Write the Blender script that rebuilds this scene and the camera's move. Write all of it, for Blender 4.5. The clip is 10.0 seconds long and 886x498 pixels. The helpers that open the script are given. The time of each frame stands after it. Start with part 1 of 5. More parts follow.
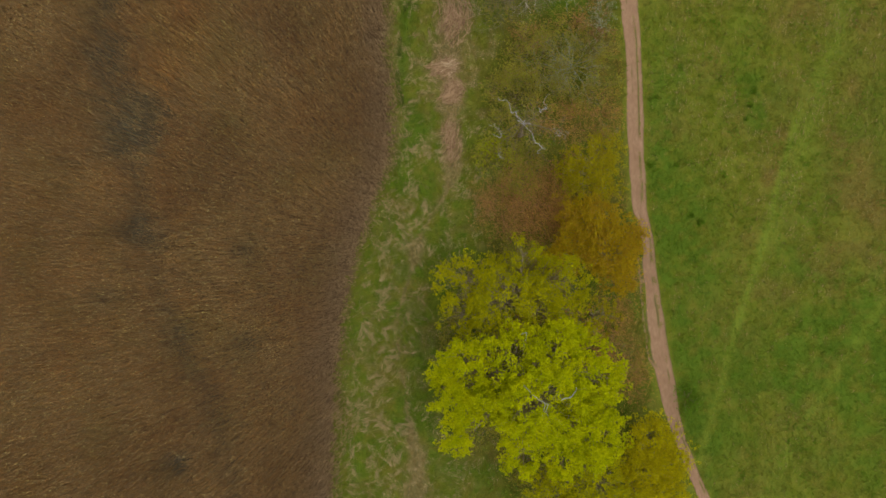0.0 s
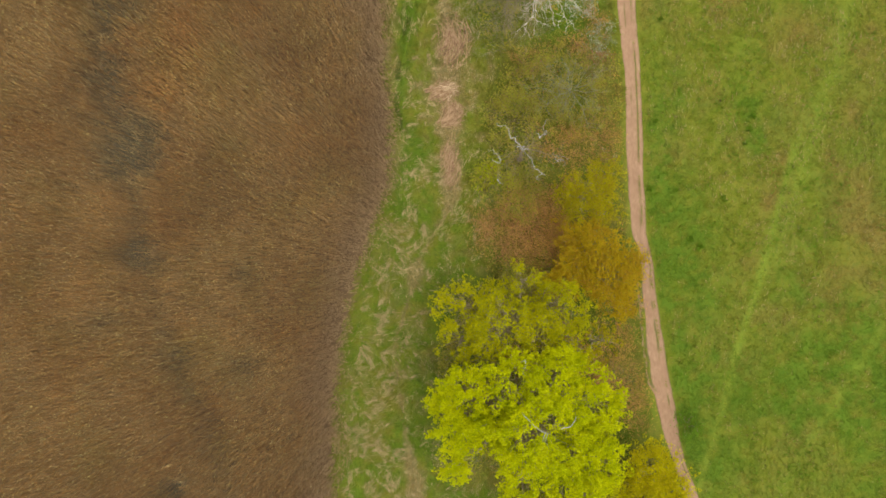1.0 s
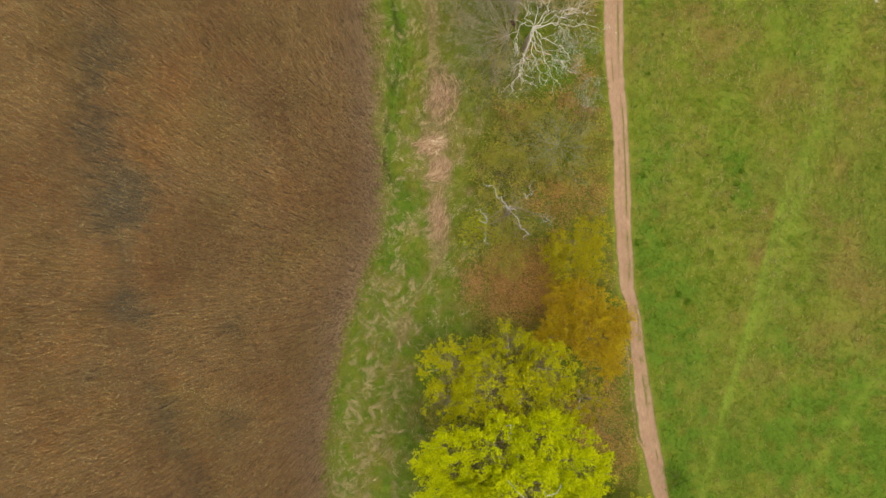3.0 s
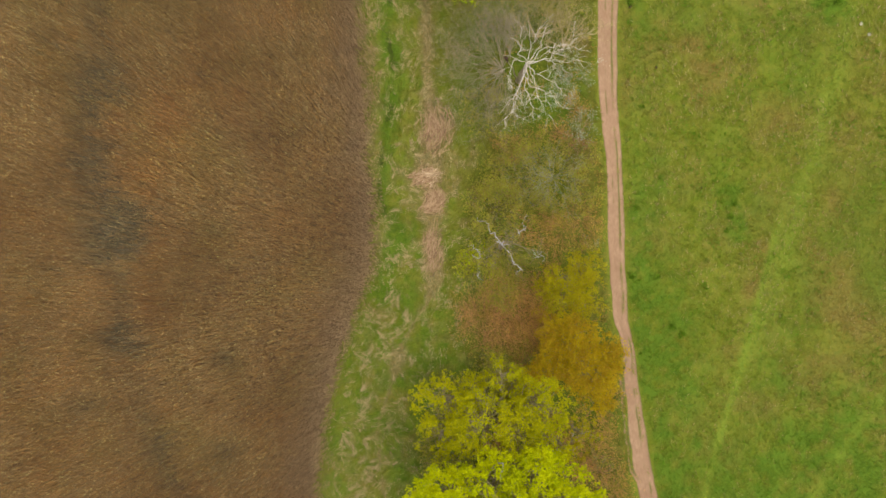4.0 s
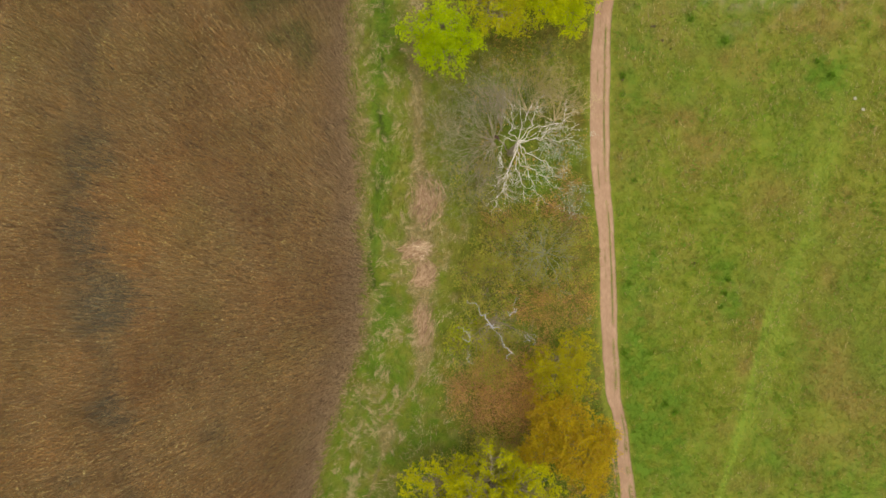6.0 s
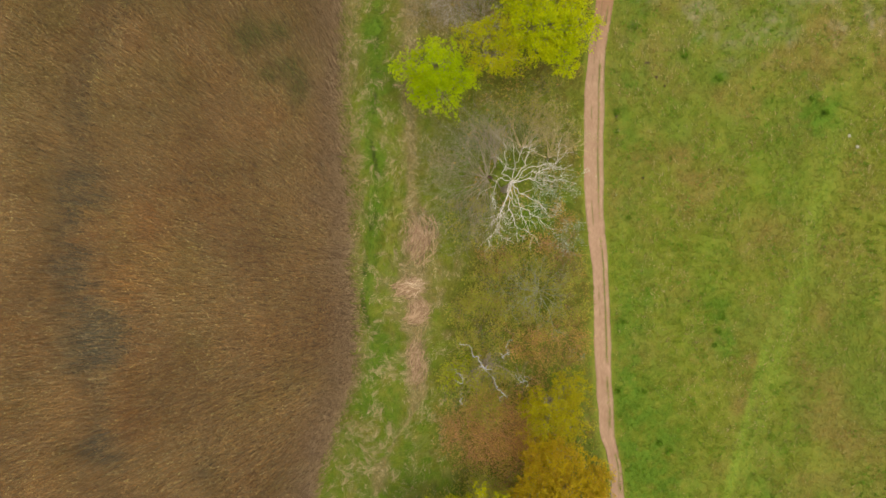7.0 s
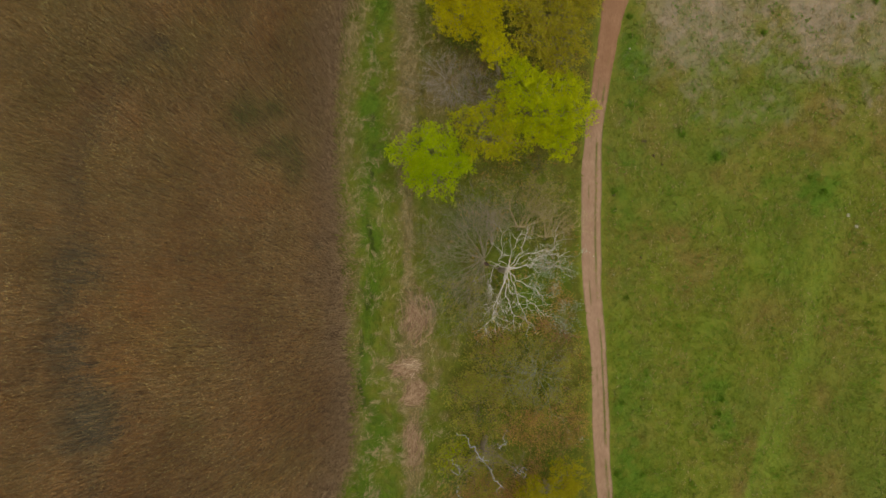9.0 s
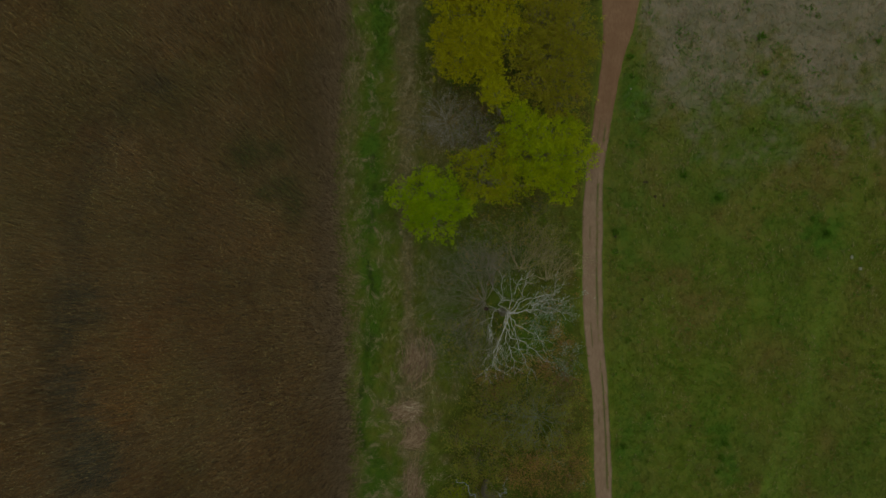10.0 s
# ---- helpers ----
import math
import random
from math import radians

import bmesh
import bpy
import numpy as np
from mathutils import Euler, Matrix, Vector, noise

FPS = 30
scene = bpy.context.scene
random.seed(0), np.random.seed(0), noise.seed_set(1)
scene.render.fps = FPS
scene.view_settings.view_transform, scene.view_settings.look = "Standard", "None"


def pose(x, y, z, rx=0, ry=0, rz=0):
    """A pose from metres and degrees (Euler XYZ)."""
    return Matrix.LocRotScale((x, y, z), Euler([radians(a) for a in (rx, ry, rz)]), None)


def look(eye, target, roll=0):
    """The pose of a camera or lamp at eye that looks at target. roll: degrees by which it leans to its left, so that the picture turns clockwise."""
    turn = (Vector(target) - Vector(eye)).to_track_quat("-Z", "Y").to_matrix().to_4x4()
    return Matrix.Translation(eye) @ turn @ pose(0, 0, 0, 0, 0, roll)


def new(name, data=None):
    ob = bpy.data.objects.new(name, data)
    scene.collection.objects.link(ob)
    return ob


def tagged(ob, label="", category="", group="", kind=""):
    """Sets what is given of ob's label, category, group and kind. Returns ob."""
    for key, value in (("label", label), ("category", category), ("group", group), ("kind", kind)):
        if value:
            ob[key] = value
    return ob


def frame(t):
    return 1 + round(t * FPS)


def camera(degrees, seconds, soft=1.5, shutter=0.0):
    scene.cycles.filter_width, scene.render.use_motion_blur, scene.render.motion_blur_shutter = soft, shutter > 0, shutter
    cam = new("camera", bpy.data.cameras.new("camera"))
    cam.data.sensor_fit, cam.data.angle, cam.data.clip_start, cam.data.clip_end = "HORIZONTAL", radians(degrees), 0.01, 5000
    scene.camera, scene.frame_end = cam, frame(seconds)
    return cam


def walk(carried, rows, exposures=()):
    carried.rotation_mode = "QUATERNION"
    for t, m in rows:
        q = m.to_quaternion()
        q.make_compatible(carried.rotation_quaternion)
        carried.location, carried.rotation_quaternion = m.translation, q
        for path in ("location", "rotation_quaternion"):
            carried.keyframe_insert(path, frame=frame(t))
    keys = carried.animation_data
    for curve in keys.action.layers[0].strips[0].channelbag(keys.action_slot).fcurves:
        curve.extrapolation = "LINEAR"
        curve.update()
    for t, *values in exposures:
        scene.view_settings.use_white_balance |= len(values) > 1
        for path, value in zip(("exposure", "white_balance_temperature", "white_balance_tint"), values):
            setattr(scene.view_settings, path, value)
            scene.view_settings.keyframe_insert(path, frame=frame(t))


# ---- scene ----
cam = camera(57.0, 10.0, soft=1.6)
# seconds, place in metres, turn in degrees from looking straight down
PATH = [
    (0, 0.000, 0.000, 55.191, 1.395, 3.417, 0.041),
    (0.5, -0.046, 0.509, 55.080, 1.722, 3.388, 0.034),
    (1, 0.005, 1.052, 55.016, 1.990, 3.352, 0.088),
    (1.5, 0.108, 1.667, 54.945, 2.240, 3.313, 0.105),
    (2, 0.318, 2.414, 54.976, 2.385, 3.312, 0.078),
    (2.5, 0.581, 3.283, 55.004, 2.446, 3.341, 0.050),
    (4, 1.392, 6.031, 55.330, 2.847, 3.543, 0.121),
    (4.5, 1.582, 6.989, 55.240, 3.116, 3.586, 0.134),
    (5, 1.570, 8.032, 55.144, 3.371, 3.453, 0.196),
    (5.5, 1.701, 9.167, 55.012, 3.540, 3.439, 0.229),
    (7, 2.239, 12.532, 54.865, 3.928, 3.355, 0.260),
    (7.5, 2.421, 13.746, 54.930, 4.077, 3.452, 0.277),
    (8, 2.384, 14.906, 54.921, 4.228, 3.314, 0.239),
    (8.5, 2.418, 16.044, 54.898, 4.431, 3.332, 0.153),
    (9, 2.566, 17.169, 54.871, 4.688, 3.497, 0.121),
    (9.5, 2.747, 18.209, 54.817, 5.061, 3.707, 0.075),
    (10, 2.912, 19.197, 54.757, 5.490, 3.900, 0.129),
]
FADE = [(0.0, -0.76, 6700, 6), (0.3, -0.2, 6700, 6), (0.6, 0.0, 6700, 6), (8.4, 0.0, 6700, 6), (8.7, -0.3, 6700, 6), (9.0, -0.75, 6650, 6), (9.5, -1.5, 6250, 1), (10.0, -2.12, 5900, -11)]
LIFT = 1.06
walk(cam, [(t, pose(x, y, z, rx, ry, rz)) for t, x, y, z, rx, ry, rz in PATH], [(t, LIFT + stops, kelvin, tint) for t, stops, kelvin, tint in FADE])

# ---- light: an overcast day, soft sun high in the east-south-east ----
world = bpy.data.worlds.new("sky")
scene.world = world
world.use_nodes = True
wn, wl = world.node_tree.nodes, world.node_tree.links
sky = wn.new("ShaderNodeTexSky")
sky.sky_type, sky.sun_disc = "NISHITA", False
sky.sun_elevation, sky.sun_rotation = radians(74), radians(107)
sky.dust_density = 4.0
veil = wn.new("ShaderNodeHueSaturation")
veil.inputs["Saturation"].default_value = 0.10
wl.new(sky.outputs[0], veil.inputs["Color"])
wl.new(veil.outputs[0], wn["Background"].inputs["Color"])
wn["Background"].inputs["Strength"].default_value = 0.15
sun = new("sun", bpy.data.lights.new("sun", "SUN"))
sun.data.energy, sun.data.angle, sun.data.color = 0.5, radians(45), (1.0, 0.93, 0.82)
sun.matrix_world = look((0, 0, 80), (-22, 7, 0))


# ---- numbers: smooth noise and the plan of the place ----
def lattice(i, j, seed):
    h = (i.astype(np.int64) * 374761393 + j.astype(np.int64) * 668265263 + seed * 974634777) & 0xFFFFFFFF
    h = ((h ^ (h >> 13)) * 1274126177) & 0xFFFFFFFF
    h = (h ^ (h >> 16)) & 0xFFFFFF
    return h / float(0xFFFFFF)


def value_noise(x, y, seed=0):
    i, j = np.floor(x), np.floor(y)
    u, v = x - i, y - j
    u, v = u * u * (3 - 2 * u), v * v * (3 - 2 * v)
    a, b = lattice(i, j, seed), lattice(i + 1, j, seed)
    c, d = lattice(i, j + 1, seed), lattice(i + 1, j + 1, seed)
    return (a * (1 - u) + b * u) * (1 - v) + (c * (1 - u) + d * u) * v


def clouds(x, y, size, seed=0, octaves=3):
    total, weight, amp = 0.0, 0.0, 1.0
    for k in range(octaves):
        total = total + amp * value_noise(np.asarray(x, float) * 2 ** k / size + 17.3 * k, np.asarray(y, float) * 2 ** k / size + 5.1 * k, seed + k)
        weight += amp
        amp *= 0.55
    return total / weight


def ramp(v, a, b):
    s = np.clip((np.asarray(v, float) - a) / (b - a), 0, 1)
    return s * s * (3 - 2 * s)


# the dirt path, south to north: y, west edge, east edge
TRACK = np.array([(-40, 22.0, 23.0), (-20, 15.6, 16.6), (-13.5, 12.9, 13.7), (-11.3, 12.05, 12.85), (-9.4, 11.45, 12.4), (-7.5, 10.95, 12.15),
                  (-3.8, 10.38, 11.55), (0, 10.1, 10.98), (1.7, 10.0, 10.85), (3.0, 9.72, 10.6), (4.0, 9.4, 10.4), (7.3, 9.14, 10.24), (11.1, 9.03, 10.2),
                  (15.0, 8.95, 10.05), (16.7, 8.75, 9.9), (19.2, 8.5, 9.82), (23.0, 8.45, 9.83), (26.9, 8.55, 9.95), (29.8, 8.81, 10.0),
                  (31.7, 9.15, 10.38), (33.7, 9.36, 10.69), (35.6, 9.7, 11.05), (37.6, 10.0, 11.55), (39.5, 10.1, 12.2), (41.6, 10.1, 12.7), (60, 10.5, 13.5)])
# the reed bed's edge: y, x
SHORE = np.array([(-60, -12), (-14.6, -10.3), (-7.7, -10.1), (-3.9, -9.75), (0, -8.95), (1.4, -8.6), (3.7, -7.9), (5.2, -7.5), (7.3, -6.6), (9, -6.3),
                  (12.9, -6.4), (15.3, -6.9), (16.8, -6.85), (20.6, -7.1), (24.6, -7.5), (28.6, -7.75), (31, -7.8), (34, -7.7), (38, -7.4), (42, -7.2), (80, -7)])
# the thin, wet line through the reeds: y, x, half width
WET = np.array([(-15, -17.6, 0.6), (-13.4, -17.9, 0.7), (-10.8, -18.9, 0.75), (-8.5, -19.0, 0.55), (-6, -21.2, 0.75), (-4, -21.7, 0.85), (-2, -22.6, 0.4), (0.5, -23.2, 0.35),
                (2.0, -23.8, 1.45), (3.4, -24.3, 1.3), (4.5, -24.4, 0.7), (6.2, -24.7, 0.6), (7.9, -25.1, 1.5), (9.8, -24.4, 2.1), (12.2, -25.5, 2.2), (14.9, -26.5, 1.5), (17.2, -27.3, 1.0),
                (19.9, -26.7, 1.5), (22.3, -26.5, 1.15), (25.5, -26.3, 0.85), (27.6, -26.2, 0.75), (30, -25.5, 0.9), (32.5, -24.8, 1.1), (36, -22.5, 0.6), (40, -19, 0.7), (50, -18, 0.7)])
# the band of flattened old reed: y, x, half width
BAND = np.array([(-16, -5.2, 0.9), (-12.6, -5.0, 0.8), (-10, -5.6, 0.1), (-4, -6.5, 0.1), (-0.4, -5.6, 0.1), (1.3, -5.1, 0.8), (2.6, -4.6, 0.1), (5.0, -3.2, 0.1), (6.4, -2.6, 0.5), (8.0, -2.5, 0.75),
                 (9.5, -2.7, 0.85), (11.5, -2.7, 1.05), (13.4, -3.1, 1.35), (15.3, -2.75, 1.3), (17.2, -2.75, 1.15), (19.2, -2.95, 0.6), (20.7, -3.15, 0.5), (24.7, -3.2, 0.55), (28, -3.4, 0.6),
                 (32.5, -3.2, 1.0), (35.2, -3.3, 0.9), (38, -3.3, 0.7), (45, -3.4, 0.8)])
# the lush line along the bank: y, x, half width
LUSH = np.array([(4, -6.2, 0.1), (8, -5.6, 0.9), (10.3, -5.3, 0.75), (12.2, -6.1, 0.4), (14.1, -6.1, 0.45), (16, -5.95, 0.6), (18, -5.8, 0.7), (20, -5.55, 0.9), (21.9, -5.5, 0.8), (23.9, -6.1, 0.5),
                 (25.9, -6.0, 0.7), (27.9, -5.4, 1.15), (29.9, -5.7, 1.0), (33.7, -5.8, 0.8), (37.7, -5.4, 0.7), (45, -5.2, 0.7)])


def shore(y):
    return np.interp(y, SHORE[:, 0], SHORE[:, 1])


def track(y):
    return np.interp(y, TRACK[:, 0], TRACK[:, 1]), np.interp(y, TRACK[:, 0], TRACK[:, 2])


def strip(x, y, table, grow=1.0):
    """1 in the middle of a strip, 0 outside of it."""
    return 1 - np.abs(x - np.interp(y, table[:, 0], table[:, 1])) / (grow * np.interp(y, table[:, 0], table[:, 2]))


def spot(x, y, cx, cy, rx, ry):
    return np.exp(-(((x - cx) / rx) ** 2 + ((y - cy) / ry) ** 2))


def height(x, y):
    x, y = np.asarray(x, float), np.asarray(y, float)
    bed = ramp(shore(y) - x, -0.4, 3.0)
    near = ramp(220 - np.hypot(x, y), 0, 60)
    return -0.95 * bed + 0.06 * (clouds(x, y, 3.0, 3) - 0.5) * near * (1 - bed)


def zones(x, y):
    """How lush, dry, bare, strawy and wet the ground is at a place."""
    x, y = np.asarray(x, float), np.asarray(y, float)
    west, east = track(y)
    meadow = ramp(x - east, -0.1, 0.4)
    big, mid, small = clouds(x, y, 7.0, 11), clouds(x, y, 2.4, 21), clouds(x, y, 0.7, 31)
    lush = meadow * (ramp(0.55 * big + 0.3 * mid + 0.15 * small, 0.50, 0.72) * 0.6)
    for cx, cy, rx, ry, s in ((12.8, 3.5, 1.7, 3.6, 0.55), (13.8, 1.5, 2.2, 3.0, 0.4), (17.3, 11.3, 0.9, 1.9, 0.55), (13, -9, 1.6, 2.5, 0.7), (23, -6, 4, 4, 0.5), (11.2, 8, 0.9, 9, 0.5), (12.2, 2, 2.2, 14, 0.22),
                              (24.2, 25.6, 2.0, 1.6, 0.5), (11.6, 24, 1.2, 6, 0.35), (26, -2, 3.5, 3.5, 0.4), (19.2, 1.2, 1.2, 1.5, 0.5), (12, 33.5, 1.0, 3.5, 0.45), (27.5, 34, 1.5, 1.6, 0.5), (24.5, 25.4, 1.0, 1.2, 0.6), (17.9, 10.0, 0.6, 0.9, 0.7), (17.1, 11.6, 0.5, 0.9, 0.5), (17.5, 27.8, 0.5, 0.5, 0.7), (15.3, 29.3, 0.6, 0.4, 0.5), (22.7, 25.0, 0.6, 0.6, 0.6), (21.2, 26.0, 0.9, 0.5, 0.6), (23.0, 27.9, 1.0, 0.35, 0.6), (21.4, 19.7, 0.9, 0.9, 0.4), (16.2, 30.5, 0.5, 0.4, 0.6)):
        lush = lush + s * meadow * spot(x, y, cx, cy, rx, ry) * (0.1 + 1.8 * ramp(0.5 * small + 0.5 * clouds(x, y, 0.35, 32), 0.3, 0.7))
    lush = lush + 0.24 * meadow * ramp(3 - y, 0, 9) * (0.1 + 1.5 * ramp(small, 0.3, 0.7)) * (1 + 0.9 * ramp(17 - x, 0, 4))
    # two faint wheel lines over the meadow
    worn = 0.0 * x
    for ys, xs, wide, s, lo, hi in (((-2, 2.5, 6.5, 10, 13, 16, 19.2, 23, 25, 28, 45), (17.4, 18.8, 20.0, 21.2, 22.0, 23.0, 23.7, 25.0, 25.5, 26.4, 31.0), 0.66, 0.78, -1.0, 4.0),
                                    ((-30, -11.7, -8, -4, 0.5, 6.5, 10, 13), (8.0, 13.9, 15.1, 16.1, 17.6, 19.2, 20.2, 21.0), 0.24, 1.1, -40.0, -30.0),
                                    ((-20, -9.1, -5.3, -2.1, -1.5, 5), (15.0, 21.1, 23.5, 25.7, 26.5, 31.0), 0.35, 0.60, -40.0, -30.0)):
        on = ramp(y, lo, hi) * (1 - ramp(y, ys[-1] - 4, ys[-1])) * (1 - 0.75 * ramp(y, 17, 28))
        worn = worn + s * meadow * on * np.exp(-((x - np.interp(y, ys, xs)) / wide) ** 2) * (0.5 + 0.8 * mid)
    dry = meadow * (0.7 * ramp(0.35 * clouds(x, y, 5.0, 41) + 0.35 * clouds(x, y, 1.5, 51) + 0.3 * small, 0.44, 0.66))
    for cx, cy, rx, ry, s in ((20.5, 17.6, 2.0, 1.3, 0.8), (16.3, 21.0, 1.6, 1.3, 0.8), (14.7, 22.96, 0.8, 0.5, 0.9), (13.0, 23.9, 1.6, 1.2, 0.5), (23.0, 24.0, 1.6, 1.0, 0.6), (26.0, 21.6, 0.9, 0.9, 0.6), (26, 6, 3, 4, 0.5), (25, 13, 2.4, 6, 0.45), (24.5, 2, 2.2, 4, 0.35), (18.8, 7, 1.3, 4, 0.4), (11.9, 21, 0.9, 2, 0.6)):
        dry = dry + s * meadow * spot(x, y, cx, cy, rx, ry) * (0.4 + small)
    dry = dry + 0.3 * meadow * ramp(y, 22, 30) * (0.5 + small)
    bare = meadow * ramp(y - 35.2 + 0.10 * (x - 24) + 6.0 * (clouds(x, y, 5, 61) - 0.5) + 5 * (mid - 0.5) + 9 * (clouds(x, y, 0.28, 62) - 0.5) + 7 * (small - 0.5) - 6 * spot(x, y, 12, 38, 1.8, 5), -4.5, 5.0)
    bare = np.maximum(bare, meadow * ramp(y + 0.45 * (x - 28) - 40.5 + small, 0.0, 1.2))
    belt = (1 - ramp(x - west, -0.5, 0.1)) * ramp(x - shore(y), -0.8, 0.6)
    green = ramp(0.35 * clouds(x, y, 1.5, 81) + 0.2 * mid + 0.45 * clouds(x, y, 0.45, 82), 0.32, 0.68)
    inner = ramp(strip(x, y, LUSH, 1.25) + 0.9 * (small - 0.5) + 0.5 * (mid - 0.5) + 0.8 * (clouds(x, y, 0.3, 83) - 0.5), -0.25, 1.1) * ramp(y, 4, 9)
    trees = ramp(x, -0.6, 1.6)
    worn = np.clip(worn, 0, 1)
    lush = lush + belt * np.clip((0.85 * green * (1 - 0.5 * ramp(y, 8, 14) * (1 - trees)) * (1 - 0.45 * ramp(x, -2.5, -1.0) * ramp(y, 5, 9)) + 0.72 * inner) * (1 - 0.35 * trees), 0, 1)
    for cx, cy, rx, ry in ((6.3, 19.3, 1.6, 2.0), (4.2, 18.0, 1.8, 1.6), (-0.4, 19.2, 1.3, 2.6), (0.6, 23.6, 1.8, 1.6), (5.0, 24.6, 2.2, 1.6), (3.6, 21.4, 1.6, 1.6)):
        lush = lush + 0.7 * belt * spot(x, y, cx, cy, rx, ry) * (0.4 + small)
    dry = dry + belt * (0.35 * (1 - green) + 0.3 * ramp(x, -2.5, -1.0) * ramp(y, 5, 9) * ramp(small, 0.35, 0.65) + 0.5 * trees * ramp(mid, 0.45, 0.65))
    dry = dry + belt * (0.8 * spot(x, y, 2.6, 3.8, 2.6, 1.8) + 0.7 * spot(x, y, -1.4, 32.8, 2.4, 2.2) + 0.5 * spot(x, y, 6.9, 16.6, 1.2, 1.2) + 0.5 * spot(x, y, 7.2, 8.8, 1.0, 1.2)) * (0.4 + small)
    straw = 0.8 * belt * ramp(strip(x, y, BAND, 1.25) + 1.1 * (small - 0.5) + 0.6 * (mid - 0.5), -0.05, 0.7)
    straw = np.maximum(straw, (0.36 + 0.16 * ramp(y, 6, 10)) * belt * (1 - trees) * ramp(0.5 * small + 0.5 * clouds(x, y, 0.5, 91), 0.47, 0.66) * (1 - inner) * (0.65 + 0.35 * ramp(y, 3, 8)) * (1 - 0.72 * ramp(y, 14, 18) * ramp(x, -5.8, -4.8)))
    straw = np.maximum(straw, 0.8 * belt * spot(x, y, 0.4, 33.0, 2.6, 2.0) * (0.6 + small))
    fringe = np.clip(1.4 - np.abs(x - shore(y) - 0.25) / 0.7, 0, 1) * ramp(y, 4, 12)
    straw = np.maximum(straw, 0.6 * fringe * ramp(small, 0.3, 0.6)) * (1 - 0.8 * inner)
    wet = (0.36 + 0.42 * ramp(np.interp(y, WET[:, 0], WET[:, 2]), 0.5, 1.5)) * ramp(strip(x, y, WET, 1.45) + 1.1 * (mid - 0.5) + 1.8 * (small - 0.5) + 1.3 * (clouds(x, y, 0.3, 92) - 0.5), -0.3, 1.0) * (1 - 0.35 * ramp(y, 26, 31))
    for cx, cy, rx, ry, k in ((-21.6, -13.4, 0.9, 0.8, 1.0), (-16.7, -5.1, 1.0, 0.9, 0.45), (-17.0, 1.5, 1.0, 0.8, 0.5), (-20.7, 36.0, 0.9, 0.8, 0.75), (-18.9, 21.06, 0.3, 0.3, 1.0), (-29.9, 23.4, 0.35, 0.3, 0.9), (-9.4, 21.9, 0.22, 0.3, 1.0), (-29.4, 7.4, 0.3, 0.3, 0.9), (-26.8, -2.1, 1.5, 1.0, 0.35)):
        wet = np.maximum(wet, k * spot(x, y, cx, cy, rx, ry) * (0.6 + 0.8 * small))
    return dict(lush=np.clip(lush, 0, 1), dry=np.clip(dry, 0, 1), bare=np.clip(bare, 0, 1), worn=worn, straw=np.clip(straw, 0, 1),
                wet=np.clip(wet, 0, 1) * ramp(shore(y) - x, 0, 1.0), marsh=ramp(shore(y) - x, -0.3, 0.7))


# ---- materials ----
def material(name):
    m = bpy.data.materials.new(name)
    m.use_nodes = True
    return m, m.node_tree.nodes, m.node_tree.links, m.node_tree.nodes["Principled BSDF"]


def mix(n, l, factor, a, b, blend="MIX"):
    k = n.new("ShaderNodeMix")
    k.data_type, k.blend_type = "RGBA", blend
    for socket, v in ((k.inputs[0], factor), (k.inputs[6], a), (k.inputs[7], b)):
        if isinstance(v, (int, float)):
            socket.default_value = v
        elif isinstance(v, tuple):
            socket.default_value = (*v, 1)
        else:
            l.new(v, socket)
    return k.outputs[2]


def noise_node(n, l, scale, detail=3.0, stretch=None):
    k = n.new("ShaderNodeTexNoise")
    k.inputs["Scale"].default_value, k.inputs["Detail"].default_value = scale, detail
    g = n.new("ShaderNodeNewGeometry")
    if stretch:
        s = n.new("ShaderNodeVectorMath")
        s.operation = "MULTIPLY"
        s.inputs[1].default_value = stretch
        l.new(g.outputs["Position"], s.inputs[0])
        l.new(s.outputs[0], k.inputs["Vector"])
    else:
        l.new(g.outputs["Position"], k.inputs["Vector"])
    return k.outputs[0]


def spread(n, l, value, lo, hi, a=0.0, b=1.0):
    k = n.new("ShaderNodeMapRange")
    for i, v in enumerate((lo, hi, a, b)):
        k.inputs[i + 1].default_value = v
    l.new(value, k.inputs[0])
    return k.outputs[0]


def attribute(n, name):
    k = n.new("ShaderNodeAttribute")
    k.attribute_name = name
    return k.outputs["Fac"]


def bump(n, l, shader, value, strength, distance):
    k = n.new("ShaderNodeBump")
    k.inputs["Strength"].default_value, k.inputs["Distance"].default_value = strength, distance
    l.new(value, k.inputs["Height"])
    l.new(k.outputs[0], shader.inputs["Normal"])


